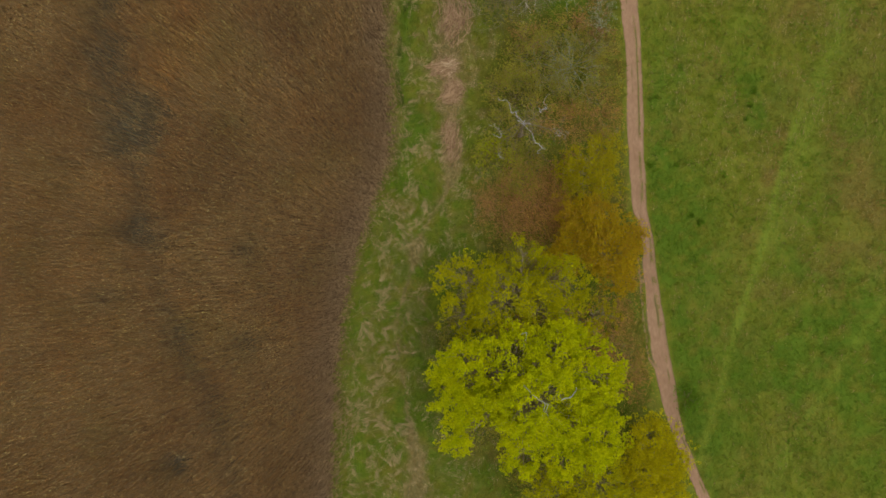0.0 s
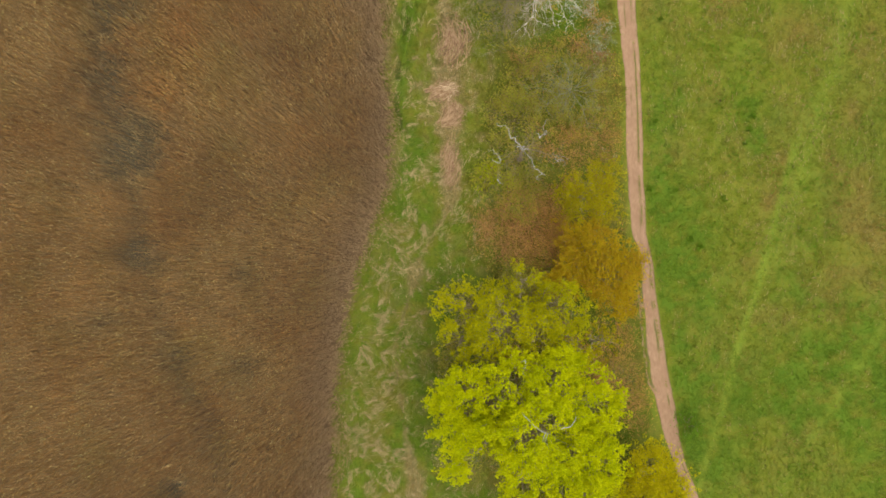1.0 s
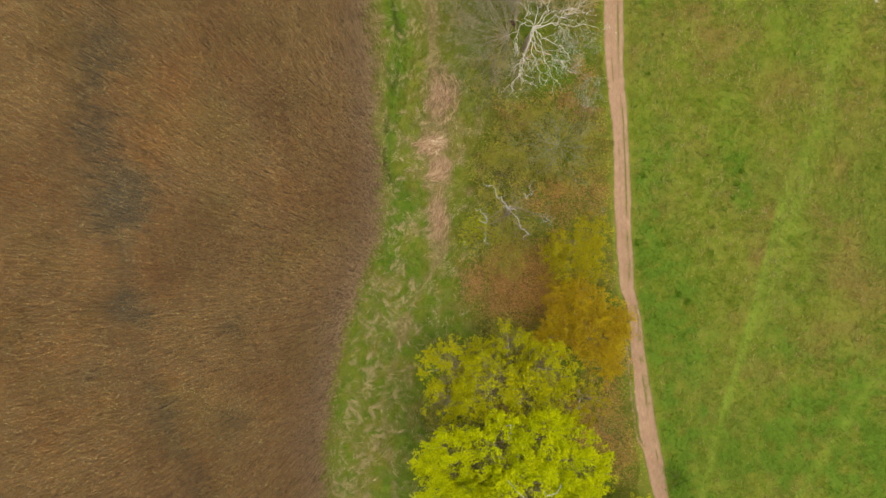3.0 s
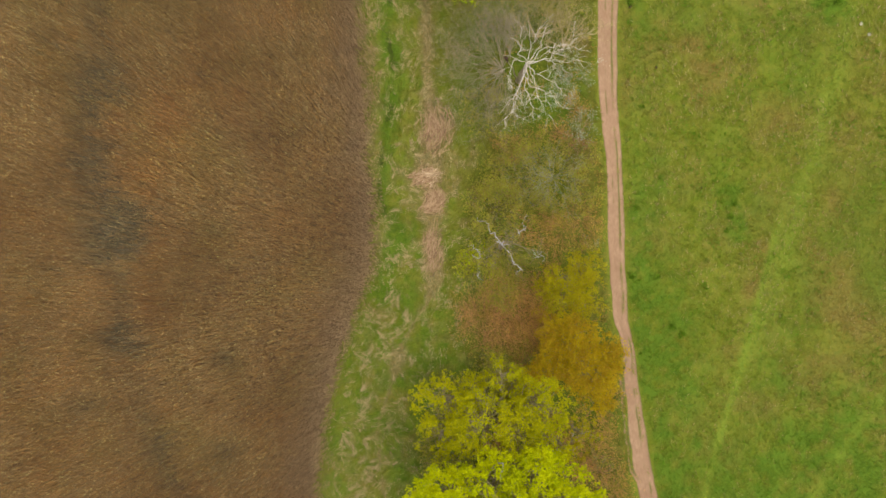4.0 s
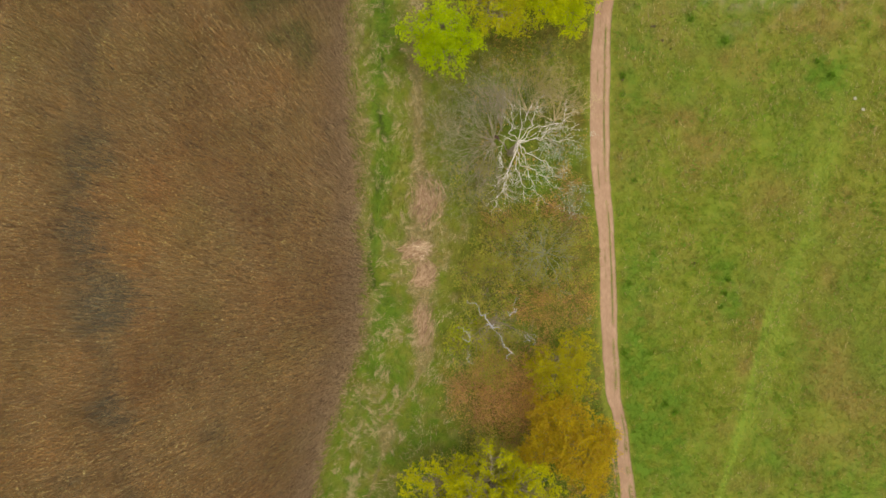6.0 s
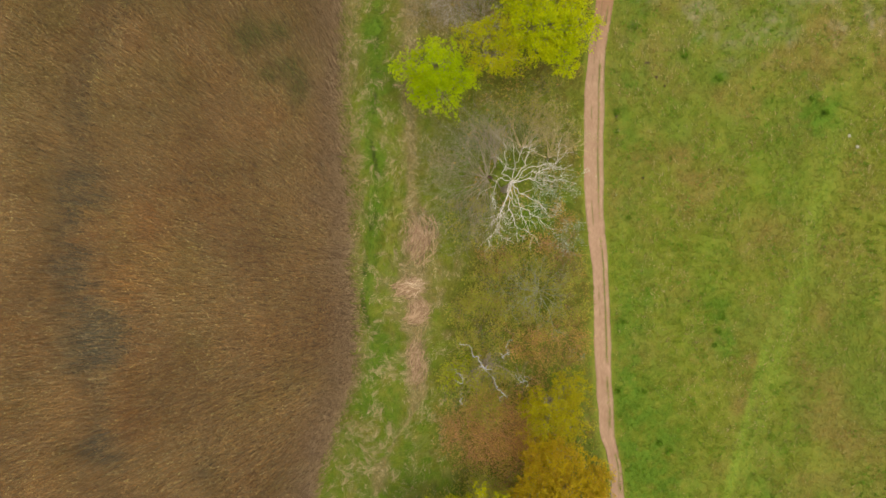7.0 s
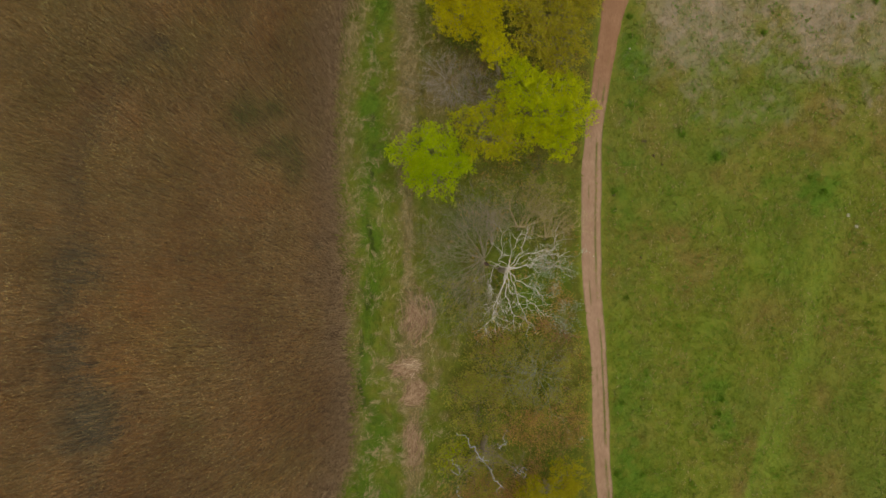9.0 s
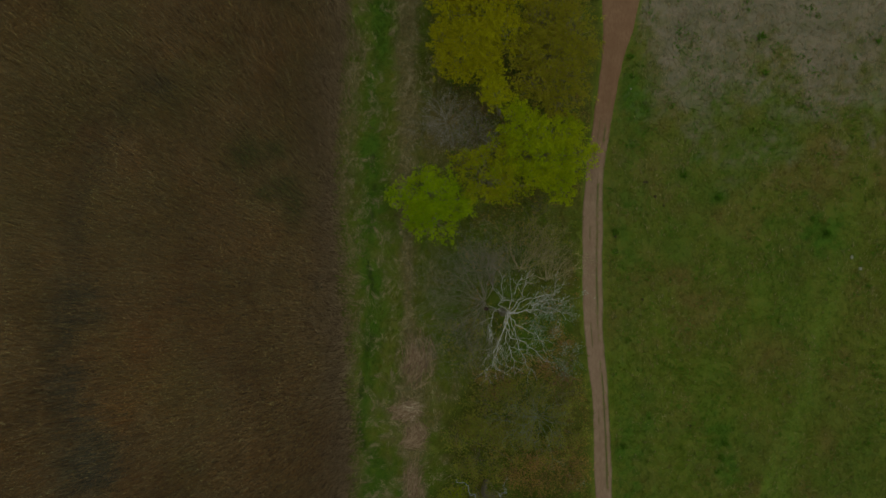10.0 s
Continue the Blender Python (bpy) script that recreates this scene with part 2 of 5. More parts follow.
def ground_colours(n, l):
    """Colours of turf by zone; shared by the soil sheet and the blades that grow on it."""
    coarse, fine = noise_node(n, l, 1.6, 4), noise_node(n, l, 14, 3)
    base = mix(n, l, spread(n, l, coarse, 0.35, 0.65), (0.111, 0.134, 0.0115), (0.160, 0.163, 0.024))
    base = mix(n, l, attribute(n, "dry"), base, (0.168, 0.129, 0.031))
    base = mix(n, l, attribute(n, "lush"), base, (0.086, 0.137, 0.0130))
    base = mix(n, l, attribute(n, "worn"), base, (0.155, 0.196, 0.024))
    base = mix(n, l, attribute(n, "straw"), base, (0.205, 0.150, 0.067))
    base = mix(n, l, attribute(n, "bare"), base, mix(n, l, spread(n, l, noise_node(n, l, 0.9, 4), 0.4, 0.6), (0.198, 0.158, 0.098), (0.270, 0.198, 0.134)))
    base = mix(n, l, spread(n, l, noise_node(n, l, 3.6, 4), 0.52, 0.70, 0.0, 0.75), base, mix(n, l, 1.0, base, (1.15, 1.00, 1.0), "MULTIPLY"))
    base = mix(n, l, spread(n, l, noise_node(n, l, 4.7, 4, (1.0, 0.6, 1.0)), 0.50, 0.70, 0.0, 0.8), base, mix(n, l, 1.0, base, (0.66, 0.80, 0.80), "MULTIPLY"))
    base = mix(n, l, spread(n, l, fine, 0.3, 0.7), base, mix(n, l, 1.0, base, (0.66, 0.69, 0.60), "MULTIPLY"))
    return base, fine


def make_ground():
    m, n, l, s = material("turf and soil")
    base, fine = ground_colours(n, l)
    base = mix(n, l, attribute(n, "marsh"), base, (0.140, 0.092, 0.050))
    base = mix(n, l, attribute(n, "wet"), base, (0.058, 0.058, 0.043))
    l.new(base, s.inputs["Base Color"])
    s.inputs["Roughness"].default_value = 0.95
    s.inputs["Specular IOR Level"].default_value = 0.05
    bump(n, l, s, fine, 0.6, 0.05)
    return m


def make_blades(name):
    m, n, l, s = material(name)
    base, fine = ground_colours(n, l)
    g = n.new("ShaderNodeNewGeometry")
    base = mix(n, l, spread(n, l, g.outputs["Random Per Island"], 0, 1), base, mix(n, l, 1.0, base, (1.45, 1.4, 1.25), "MULTIPLY"))
    l.new(base, s.inputs["Base Color"])
    s.inputs["Roughness"].default_value = 0.7
    s.inputs["Specular IOR Level"].default_value = 0.05
    return m


def make_leaf(name, dark, light, other, share=0.2, glow=0.35):
    """Leaves: their own shades, clump by clump, and light that comes through them."""
    m, n, l, s = material(name)
    g = n.new("ShaderNodeNewGeometry")
    base = mix(n, l, spread(n, l, noise_node(n, l, 1.1, 2), 0.36, 0.64), dark, light)
    base = mix(n, l, spread(n, l, g.outputs["Random Per Island"], 1 - share, 1.0), base, other)
    base = mix(n, l, spread(n, l, g.outputs["Random Per Island"], 0.0, 0.35, 0.45, 0.0), base, mix(n, l, 1.0, base, (0.5, 0.52, 0.5), "MULTIPLY"))
    base = mix(n, l, spread(n, l, noise_node(n, l, 9, 2), 0.3, 0.7), base, mix(n, l, 1.0, base, (0.72, 0.74, 0.7), "MULTIPLY"))
    l.new(base, s.inputs["Base Color"])
    s.inputs["Roughness"].default_value = 0.55
    s.inputs["Specular IOR Level"].default_value = 0.06
    t = n.new("ShaderNodeBsdfTranslucent")
    l.new(base, t.inputs["Color"])
    k = n.new("ShaderNodeMixShader")
    k.inputs[0].default_value = glow
    l.new(s.outputs[0], k.inputs[1])
    l.new(t.outputs[0], k.inputs[2])
    l.new(k.outputs[0], n["Material Output"].inputs["Surface"])
    return m


def make_bark(name, a, b, scale=6.0, rough=0.85):
    m, n, l, s = material(name)
    grain = noise_node(n, l, scale * 6, 3, (1, 1, 0.3))
    base = mix(n, l, spread(n, l, noise_node(n, l, scale, 3), 0.35, 0.65), a, b)
    base = mix(n, l, spread(n, l, grain, 0.4, 0.8), base, mix(n, l, 1.0, base, (0.55, 0.53, 0.5), "MULTIPLY"))
    l.new(base, s.inputs["Base Color"])
    s.inputs["Roughness"].default_value = rough
    s.inputs["Specular IOR Level"].default_value = 0.1
    bump(n, l, s, grain, 0.5, 0.02)
    return m


def make_reed():
    m, n, l, s = material("dry reed")
    g = n.new("ShaderNodeNewGeometry")
    chance = g.outputs["Random Per Island"]
    hue = n.new("ShaderNodeMath")
    hue.operation = "MULTIPLY"
    l.new(chance, hue.inputs[0])
    hue.inputs[1].default_value = 37.0
    second = n.new("ShaderNodeMath")
    second.operation = "FRACT"
    l.new(hue.outputs[0], second.inputs[0])
    # stems and leaves: from dark, weathered brown to straw
    stalk = mix(n, l, chance, (0.232, 0.153, 0.077), (0.485, 0.330, 0.146))
    # plumes: dull brown, a good part of them gold
    plume = mix(n, l, chance, (0.270, 0.172, 0.080), (0.430, 0.285, 0.112))
    plume = mix(n, l, spread(n, l, second.outputs[0], 0.80, 0.83), plume, (0.700, 0.510, 0.165))
    base = mix(n, l, attribute(n, "plume"), stalk, plume)
    base = mix(n, l, second.outputs[0], mix(n, l, 1.0, base, (1.20, 0.97, 0.72), "MULTIPLY"), mix(n, l, 1.0, base, (0.86, 0.99, 1.18), "MULTIPLY"))
    base = mix(n, l, spread(n, l, noise_node(n, l, 0.13, 4), 0.38, 0.62), mix(n, l, 1.0, base, (0.84, 0.80, 0.78), "MULTIPLY"), mix(n, l, 1.0, base, (1.08, 1.10, 1.08), "MULTIPLY"))
    base = mix(n, l, spread(n, l, noise_node(n, l, 0.33, 3), 0.5, 0.75, 0.0, 0.45), base, mix(n, l, 1.0, base, (1.18, 0.95, 0.75), "MULTIPLY"))
    base = mix(n, l, spread(n, l, noise_node(n, l, 0.23, 3, (1.0, 1.0, 1.7)), 0.5, 0.75, 0.0, 0.7), base, mix(n, l, 1.0, base, (0.86, 1.0, 0.78), "MULTIPLY"))
    base = mix(n, l, spread(n, l, noise_node(n, l, 0.9, 3), 0.35, 0.7), base, mix(n, l, 1.0, base, (0.80, 0.78, 0.80), "MULTIPLY"))
    base = mix(n, l, attribute(n, "rust"), base, mix(n, l, 1.0, base, (1.45, 0.98, 0.62), "MULTIPLY"))
    base = mix(n, l, attribute(n, "pale"), base, mix(n, l, chance, (0.262, 0.178, 0.103), (0.408, 0.284, 0.166)))
    base = mix(n, l, attribute(n, "green"), base, mix(n, l, chance, (0.085, 0.095, 0.028), (0.180, 0.185, 0.050)))
    base = mix(n, l, attribute(n, "wet"), base, mix(n, l, chance, (0.080, 0.074, 0.046), (0.185, 0.162, 0.090)))
    l.new(base, s.inputs["Base Color"])
    s.inputs["Roughness"].default_value = 0.8
    s.inputs["Specular IOR Level"].default_value = 0.05
    return m


def make_straw(name, a, b):
    m, n, l, s = material(name)
    g = n.new("ShaderNodeNewGeometry")
    base = mix(n, l, g.outputs["Random Per Island"], a, b)
    base = mix(n, l, spread(n, l, noise_node(n, l, 5, 2), 0.3, 0.7), base, mix(n, l, 1.0, base, (0.7, 0.68, 0.62), "MULTIPLY"))
    l.new(base, s.inputs["Base Color"])
    s.inputs["Roughness"].default_value = 0.75
    s.inputs["Specular IOR Level"].default_value = 0.05
    return m


def make_dirt():
    m, n, l, s = material("trodden dirt")
    coarse, fine = noise_node(n, l, 0.9, 4), noise_node(n, l, 9, 4, (1.0, 0.35, 1.0))
    base = mix(n, l, spread(n, l, coarse, 0.35, 0.65), (0.242, 0.146, 0.090), (0.285, 0.180, 0.113))
    base = mix(n, l, spread(n, l, fine, 0.35, 0.75), base, (0.212, 0.124, 0.074))
    base = mix(n, l, attribute(n, "clay"), base, mix(n, l, 1.0, base, (0.84, 0.72, 0.62), "MULTIPLY"))
    base = mix(n, l, attribute(n, "turf"), base, (0.09, 0.09, 0.023))
    l.new(base, s.inputs["Base Color"])
    s.inputs["Roughness"].default_value = 0.95
    s.inputs["Specular IOR Level"].default_value = 0.1
    bump(n, l, s, fine, 0.5, 0.02)
    return m


GROUND, BLADES, REED, DIRT = make_ground(), make_blades("grass blades"), make_reed(), make_dirt()
STRAW = make_straw("old straw", (0.173, 0.122, 0.05), (0.432, 0.331, 0.158))
BRIGHT_STRAW = make_straw("bright dry stalks", (0.195, 0.146, 0.066), (0.410, 0.312, 0.163))
LIGHT_STRAW = make_straw("pale lying straw", (0.165, 0.112, 0.052), (0.520, 0.395, 0.225))
SWEPT_STRAW = make_straw("bright swept reed", (0.300, 0.205, 0.118), (0.640, 0.480, 0.320))
PALE_STRAW = make_straw("bleached straw", (0.144, 0.085, 0.045), (0.430, 0.282, 0.168))
LIME = make_leaf("lime green young leaves", (0.420, 0.460, 0.0029), (0.575, 0.580, 0.0043), (0.320, 0.355, 0.0043), 0.2, 0.45)
LIME_THIN = make_leaf("olive lime young leaves", (0.385, 0.370, 0.0045), (0.500, 0.460, 0.0045), (0.275, 0.285, 0.016), 0.3, 0.45)
FRESH = make_leaf("fresh green young leaves", (0.340, 0.395, 0.0026), (0.475, 0.490, 0.0030), (0.350, 0.330, 0.0040), 0.25, 0.40)
BRIGHT_GREEN = make_leaf("bright green young leaves", (0.300, 0.400, 0.0026), (0.415, 0.495, 0.0030), (0.330, 0.340, 0.0040), 0.2, 0.42)
OLIVE_FRESH = make_leaf("olive young leaves", (0.355, 0.375, 0.0058), (0.470, 0.440, 0.0072), (0.365, 0.265, 0.022), 0.3, 0.45)
OCHRE = make_leaf("ochre blossom and leaf buds", (0.390, 0.235, 0.016), (0.490, 0.335, 0.0100), (0.370, 0.300, 0.0100), 0.40, 0.45)
GILT = make_leaf("yellow-green young leaves", (0.430, 0.395, 0.0035), (0.550, 0.500, 0.0035), (0.38, 0.320, 0.0100), 0.3, 0.42)
GOLD = make_leaf("golden young leaves", (0.415, 0.360, 0.0040), (0.530, 0.465, 0.0040), (0.37, 0.280, 0.0130), 0.3, 0.42)
MUSTARD = make_leaf("mustard leaf buds", (0.324, 0.281, 0.0072), (0.41, 0.353, 0.0072), (0.317, 0.223, 0.022), 0.3, 0.45)
BUDDING = make_leaf("olive-gold leaf buds", (0.330, 0.290, 0.016), (0.435, 0.375, 0.018), (0.330, 0.225, 0.040), 0.35, 0.45)
OLIVE = make_leaf("small olive leaves", (0.259, 0.274, 0.036), (0.403, 0.367, 0.043), (0.346, 0.23, 0.072), 0.35, 0.45)
RUST = make_leaf("rusty buds", (0.480, 0.235, 0.090), (0.590, 0.325, 0.095), (0.480, 0.370, 0.042), 0.40, 0.45)
ROSY = make_leaf("rosy brown buds", (0.440, 0.200, 0.088), (0.540, 0.275, 0.110), (0.450, 0.330, 0.055), 0.40, 0.45)
SILVER = make_leaf("silvery new leaves", (0.400, 0.440, 0.320), (0.560, 0.600, 0.480), (0.216, 0.259, 0.101), 0.25)
DEEP = make_leaf("deep green leaves", (0.098, 0.190, 0.0115), (0.135, 0.245, 0.0170), (0.175, 0.225, 0.0190), 0.3)
DARK_GRASS = make_leaf("dark wet grass", (0.070, 0.100, 0.016), (0.105, 0.145, 0.022), (0.130, 0.130, 0.040), 0.3)
BARK = make_bark("brown bark", (0.260, 0.208, 0.128), (0.360, 0.298, 0.195))
GREY_BARK = make_bark("grey twigs", (0.238, 0.209, 0.13), (0.317, 0.281, 0.187))
WARM_BARK = make_bark("warm grey twigs", (0.18, 0.14, 0.086), (0.259, 0.205, 0.13))
SAGE_BARK = make_bark("grey-green stems", (0.215, 0.215, 0.140), (0.300, 0.298, 0.200))
HAZE_BARK = make_bark("pale brown fine twigs", (0.225, 0.182, 0.115), (0.315, 0.262, 0.175))
LILAC_BARK = make_bark("pale lilac-grey twigs", (0.320, 0.268, 0.212), (0.450, 0.385, 0.312))
TAN_BARK = make_bark("yellow-brown twigs", (0.300, 0.222, 0.105), (0.430, 0.335, 0.170))
RED_BARK = make_bark("red-brown twigs", (0.290, 0.140, 0.070), (0.400, 0.205, 0.105))
WHITE_BARK = make_bark("bleached white wood", (0.450, 0.390, 0.320), (0.610, 0.540, 0.460), 3.0, 0.7)
SILVER_BARK = make_bark("weathered grey wood", (0.302, 0.288, 0.274), (0.418, 0.396, 0.374), 3.0, 0.7)
DARK_WOOD = make_bark("rotten dark wood", (0.043, 0.025, 0.0180), (0.086, 0.05, 0.032))
DARK_SOIL = make_bark("dark crumbly soil", (0.060, 0.045, 0.022), (0.100, 0.078, 0.036), 9.0, 0.95)
STONE = make_bark("pale stone", (0.245, 0.228, 0.150), (0.345, 0.322, 0.225), 10.0)


# ---- mesh helpers ----
def mesh_of(name, verts, loops, totals, mat, smooth=False, **values):
    me = bpy.data.meshes.new(name)
    verts, loops, totals = np.asarray(verts, np.float32), np.asarray(loops, np.int32).ravel(), np.asarray(totals, np.int32)
    me.vertices.add(len(verts))
    me.vertices.foreach_set("co", verts.ravel())
    me.loops.add(len(loops))
    me.loops.foreach_set("vertex_index", loops)
    me.polygons.add(len(totals))
    me.polygons.foreach_set("loop_start", np.r_[0, np.cumsum(totals)[:-1]].astype(np.int32))
    for key, v in values.items():
        a = me.attributes.new(key, "FLOAT", "POINT")
        a.data.foreach_set("value", np.asarray(v, np.float32))
    me.update(calc_edges=True)
    me.polygons.foreach_set("use_smooth", np.full(len(totals), smooth))
    me.materials.append(mat)
    return me


def part(name, me, parent, label=""):
    ob = new(name, me)
    ob.parent = parent
    if label:
        ob["label"] = label
    return ob


def thing(name, x, y, label, category, group="", kind=""):
    ob = new(name)
    ob.empty_display_size = 0.3
    ob.location = (x, y, float(height(x, y)))
    return tagged(ob, label, category, group, kind)


class Tubes:
    """Tapered tubes along paths, gathered into one mesh."""

    def __init__(self):
        self.verts, self.faces, self.count = [], [], 0

    def add(self, pts, radii, sides=5):
        pts = np.asarray(pts, float)
        radii = np.asarray(radii, float)
        tangent = np.gradient(pts, axis=0)
        tangent /= np.linalg.norm(tangent, axis=1, keepdims=True) + 1e-9
        ref = np.where(np.abs(tangent[:, 2:3]) > 0.9, [[1.0, 0, 0]], [[0, 0, 1.0]])
        u = np.cross(tangent, ref)
        u /= np.linalg.norm(u, axis=1, keepdims=True) + 1e-9
        w = np.cross(tangent, u)
        a = np.arange(sides) * 2 * math.pi / sides
        ring = pts[:, None] + radii[:, None, None] * (np.cos(a)[None, :, None] * u[:, None] + np.sin(a)[None, :, None] * w[:, None])
        base, n = self.count, len(pts)
        self.verts.append(ring.reshape(-1, 3))
        i, k = np.meshgrid(np.arange(n - 1), np.arange(sides), indexing="ij")
        k2 = (k + 1) % sides
        self.faces.append((base + np.stack([i * sides + k, i * sides + k2, (i + 1) * sides + k2, (i + 1) * sides + k], -1)).reshape(-1, 4))
        self.count += n * sides

    def mesh(self, name, mat, origin):
        v, f = np.concatenate(self.verts), np.concatenate(self.faces)
        return mesh_of(name, v - np.asarray(origin), f, np.full(len(f), 4), mat, True)


def leaves_mesh(name, places, rng, size, mat, origin, flat=0.45, narrow=0.62):
    """One folded leaf of two triangles at each place, turned at random, mostly facing up."""
    n = len(places)
    up = rng.normal(0, flat * 0.8, (n, 3)) + [0, 0, 1]
    up /= np.linalg.norm(up, axis=1, keepdims=True)
    side = np.cross(up, rng.normal(0, 1, (n, 3)))
    side /= np.linalg.norm(side, axis=1, keepdims=True)
    ahead = np.cross(up, side)
    s = size * rng.uniform(0.6, 1.35, (n, 1))
    w = s * narrow * 0.5
    droop = up * s * 0.18
    v = np.stack([places - ahead * s * 0.5, places + side * w + droop, places + ahead * s * 0.5, places - side * w + droop], 1).reshape(-1, 3)
    q = np.arange(n)[:, None] * 4
    f = np.concatenate([q + [0, 1, 2], q + [0, 2, 3]], 1).reshape(-1, 3)
    return mesh_of(name, v - np.asarray(origin), f, np.full(len(f), 3), mat)


def wander(a, b, rng, steps, loose):
    """A path from a to b that bends a little on the way."""
    a, b = np.asarray(a, float), np.asarray(b, float)
    s = np.linspace(0, 1, steps)[:, None]
    off = np.cumsum(rng.normal(0, 1, (steps, 3)), 0)
    off = off - off[0] - s * (off[-1] - off[0])
    return a + (b - a) * s + off * loose * np.linalg.norm(b - a) / math.sqrt(steps)


# ---- large structure: the ground and the dirt path ----
def axis(lo, hi, step, far):
    inside = np.arange(lo, hi + step / 2, step)
    grow = step * 1.35 ** np.arange(1, 60)
    reach = np.cumsum(grow)
    reach = reach[reach < far]
    return np.concatenate([lo - reach[::-1], inside, hi + reach])


def make_sheet():
    xs, ys = axis(-36, 31, 0.30, 2500), axis(-19, 46, 0.30, 2500)
    X, Y = np.meshgrid(xs, ys)
    x, y = X.ravel(), Y.ravel()
    z = height(x, y)
    west, east = track(y)
    z = z - 0.07 * ramp(x, west - 0.05, west + 0.2) * (1 - ramp(x, east - 0.2, east + 0.05))
    w = len(xs)
    i, j = np.meshgrid(np.arange(len(ys) - 1), np.arange(w - 1), indexing="ij")
    q = (i * w + j).ravel()
    f = np.stack([q, q + 1, q + w + 1, q + w], 1)
    masks = zones(x, y)
    me = mesh_of("ground", np.stack([x, y, z], 1), f, np.full(len(f), 4), GROUND, True, **masks)
    tagged(new("ground", me), "patchy spring turf with dry, green and bare spots", "ground", kind="structure")


def make_track():
    """The worn path: a sunken dirt strip with two wheel hollows and ragged edges of turf between them."""
    ys = np.arange(-38, 58, 0.2)
    across = np.linspace(0, 1, 29)
    west, east = track(ys)
    west = west + 0.16 * (clouds(ys, ys * 0, 1.1, 5) - 0.5)
    east = east + 0.16 * (clouds(ys, ys * 0 + 9, 1.1, 6) - 0.5)
    side = ramp(ys, -6.8, -5.8) * (1 - ramp(ys, 0.6, 1.8))
    west = west - 0.38 * side
    x = west[:, None] + (east - west)[:, None] * across[None]
    y = np.repeat(ys[:, None], len(across), 1)
    hollow = -0.03 * np.exp(-((across - 0.3) / 0.16) ** 2) - 0.03 * np.exp(-((across - 0.86) / 0.1) ** 2)
    z = height(x, y) + 0.012 + hollow[None] + 0.015 * (clouds(x, y, 0.5, 7) - 0.5)
    z[:, 0] -= 0.05
    z[:, -1] -= 0.05
    rim = np.maximum(np.exp(-((across - 0.70) / (0.045 + 0.05 * np.exp(-((y - 5.5) / 2.5) ** 2))) ** 2) * ramp(clouds(x * 3, y, 1.4, 8), 0.35, 0.6), 0.0)
    second = np.exp(-((across - 0.98) / 0.04) ** 2)[None] * np.ones_like(x)
    rim = np.maximum(rim, 0.85 * np.exp(-((across - 0.36) / 0.03) ** 2)[None] * ramp(clouds(x * 3, y, 1.1, 10), 0.42, 0.62) * ramp(y, 9, 12))
    gap = ramp(x - west[:, None], 0.13, 0.2) * (1 - ramp(x - west[:, None], 0.34, 0.42)) * side[:, None] * ramp(clouds(x * 3, y, 0.8, 9), 0.2, 0.4)
    turf = np.clip(np.maximum(np.maximum(rim, second * 0.7) * ramp(33 - y, -3, 2), gap), 0, 1)
    w = len(across)
    i, j = np.meshgrid(np.arange(len(ys) - 1), np.arange(w - 1), indexing="ij")
    q = (i * w + j).ravel()
    f = np.stack([q, q + 1, q + w + 1, q + w], 1)
    me = mesh_of("dirt_path", np.stack([x.ravel(), y.ravel(), z.ravel()], 1), f, np.full(len(f), 4), DIRT, True, turf=turf.ravel(), clay=ramp(y + 2 * (clouds(x, y, 1.5, 63) - 0.5), 28, 35).ravel())
    tagged(new("dirt_path", me), "narrow trodden path of pinkish bare dirt", "path", kind="structure")


make_sheet()
make_track()


# ---- what grows in masses ----
def scatter(rng, n, x0, x1, y0, y1):
    return rng.uniform(x0, x1, n), rng.uniform(y0, y1, n)


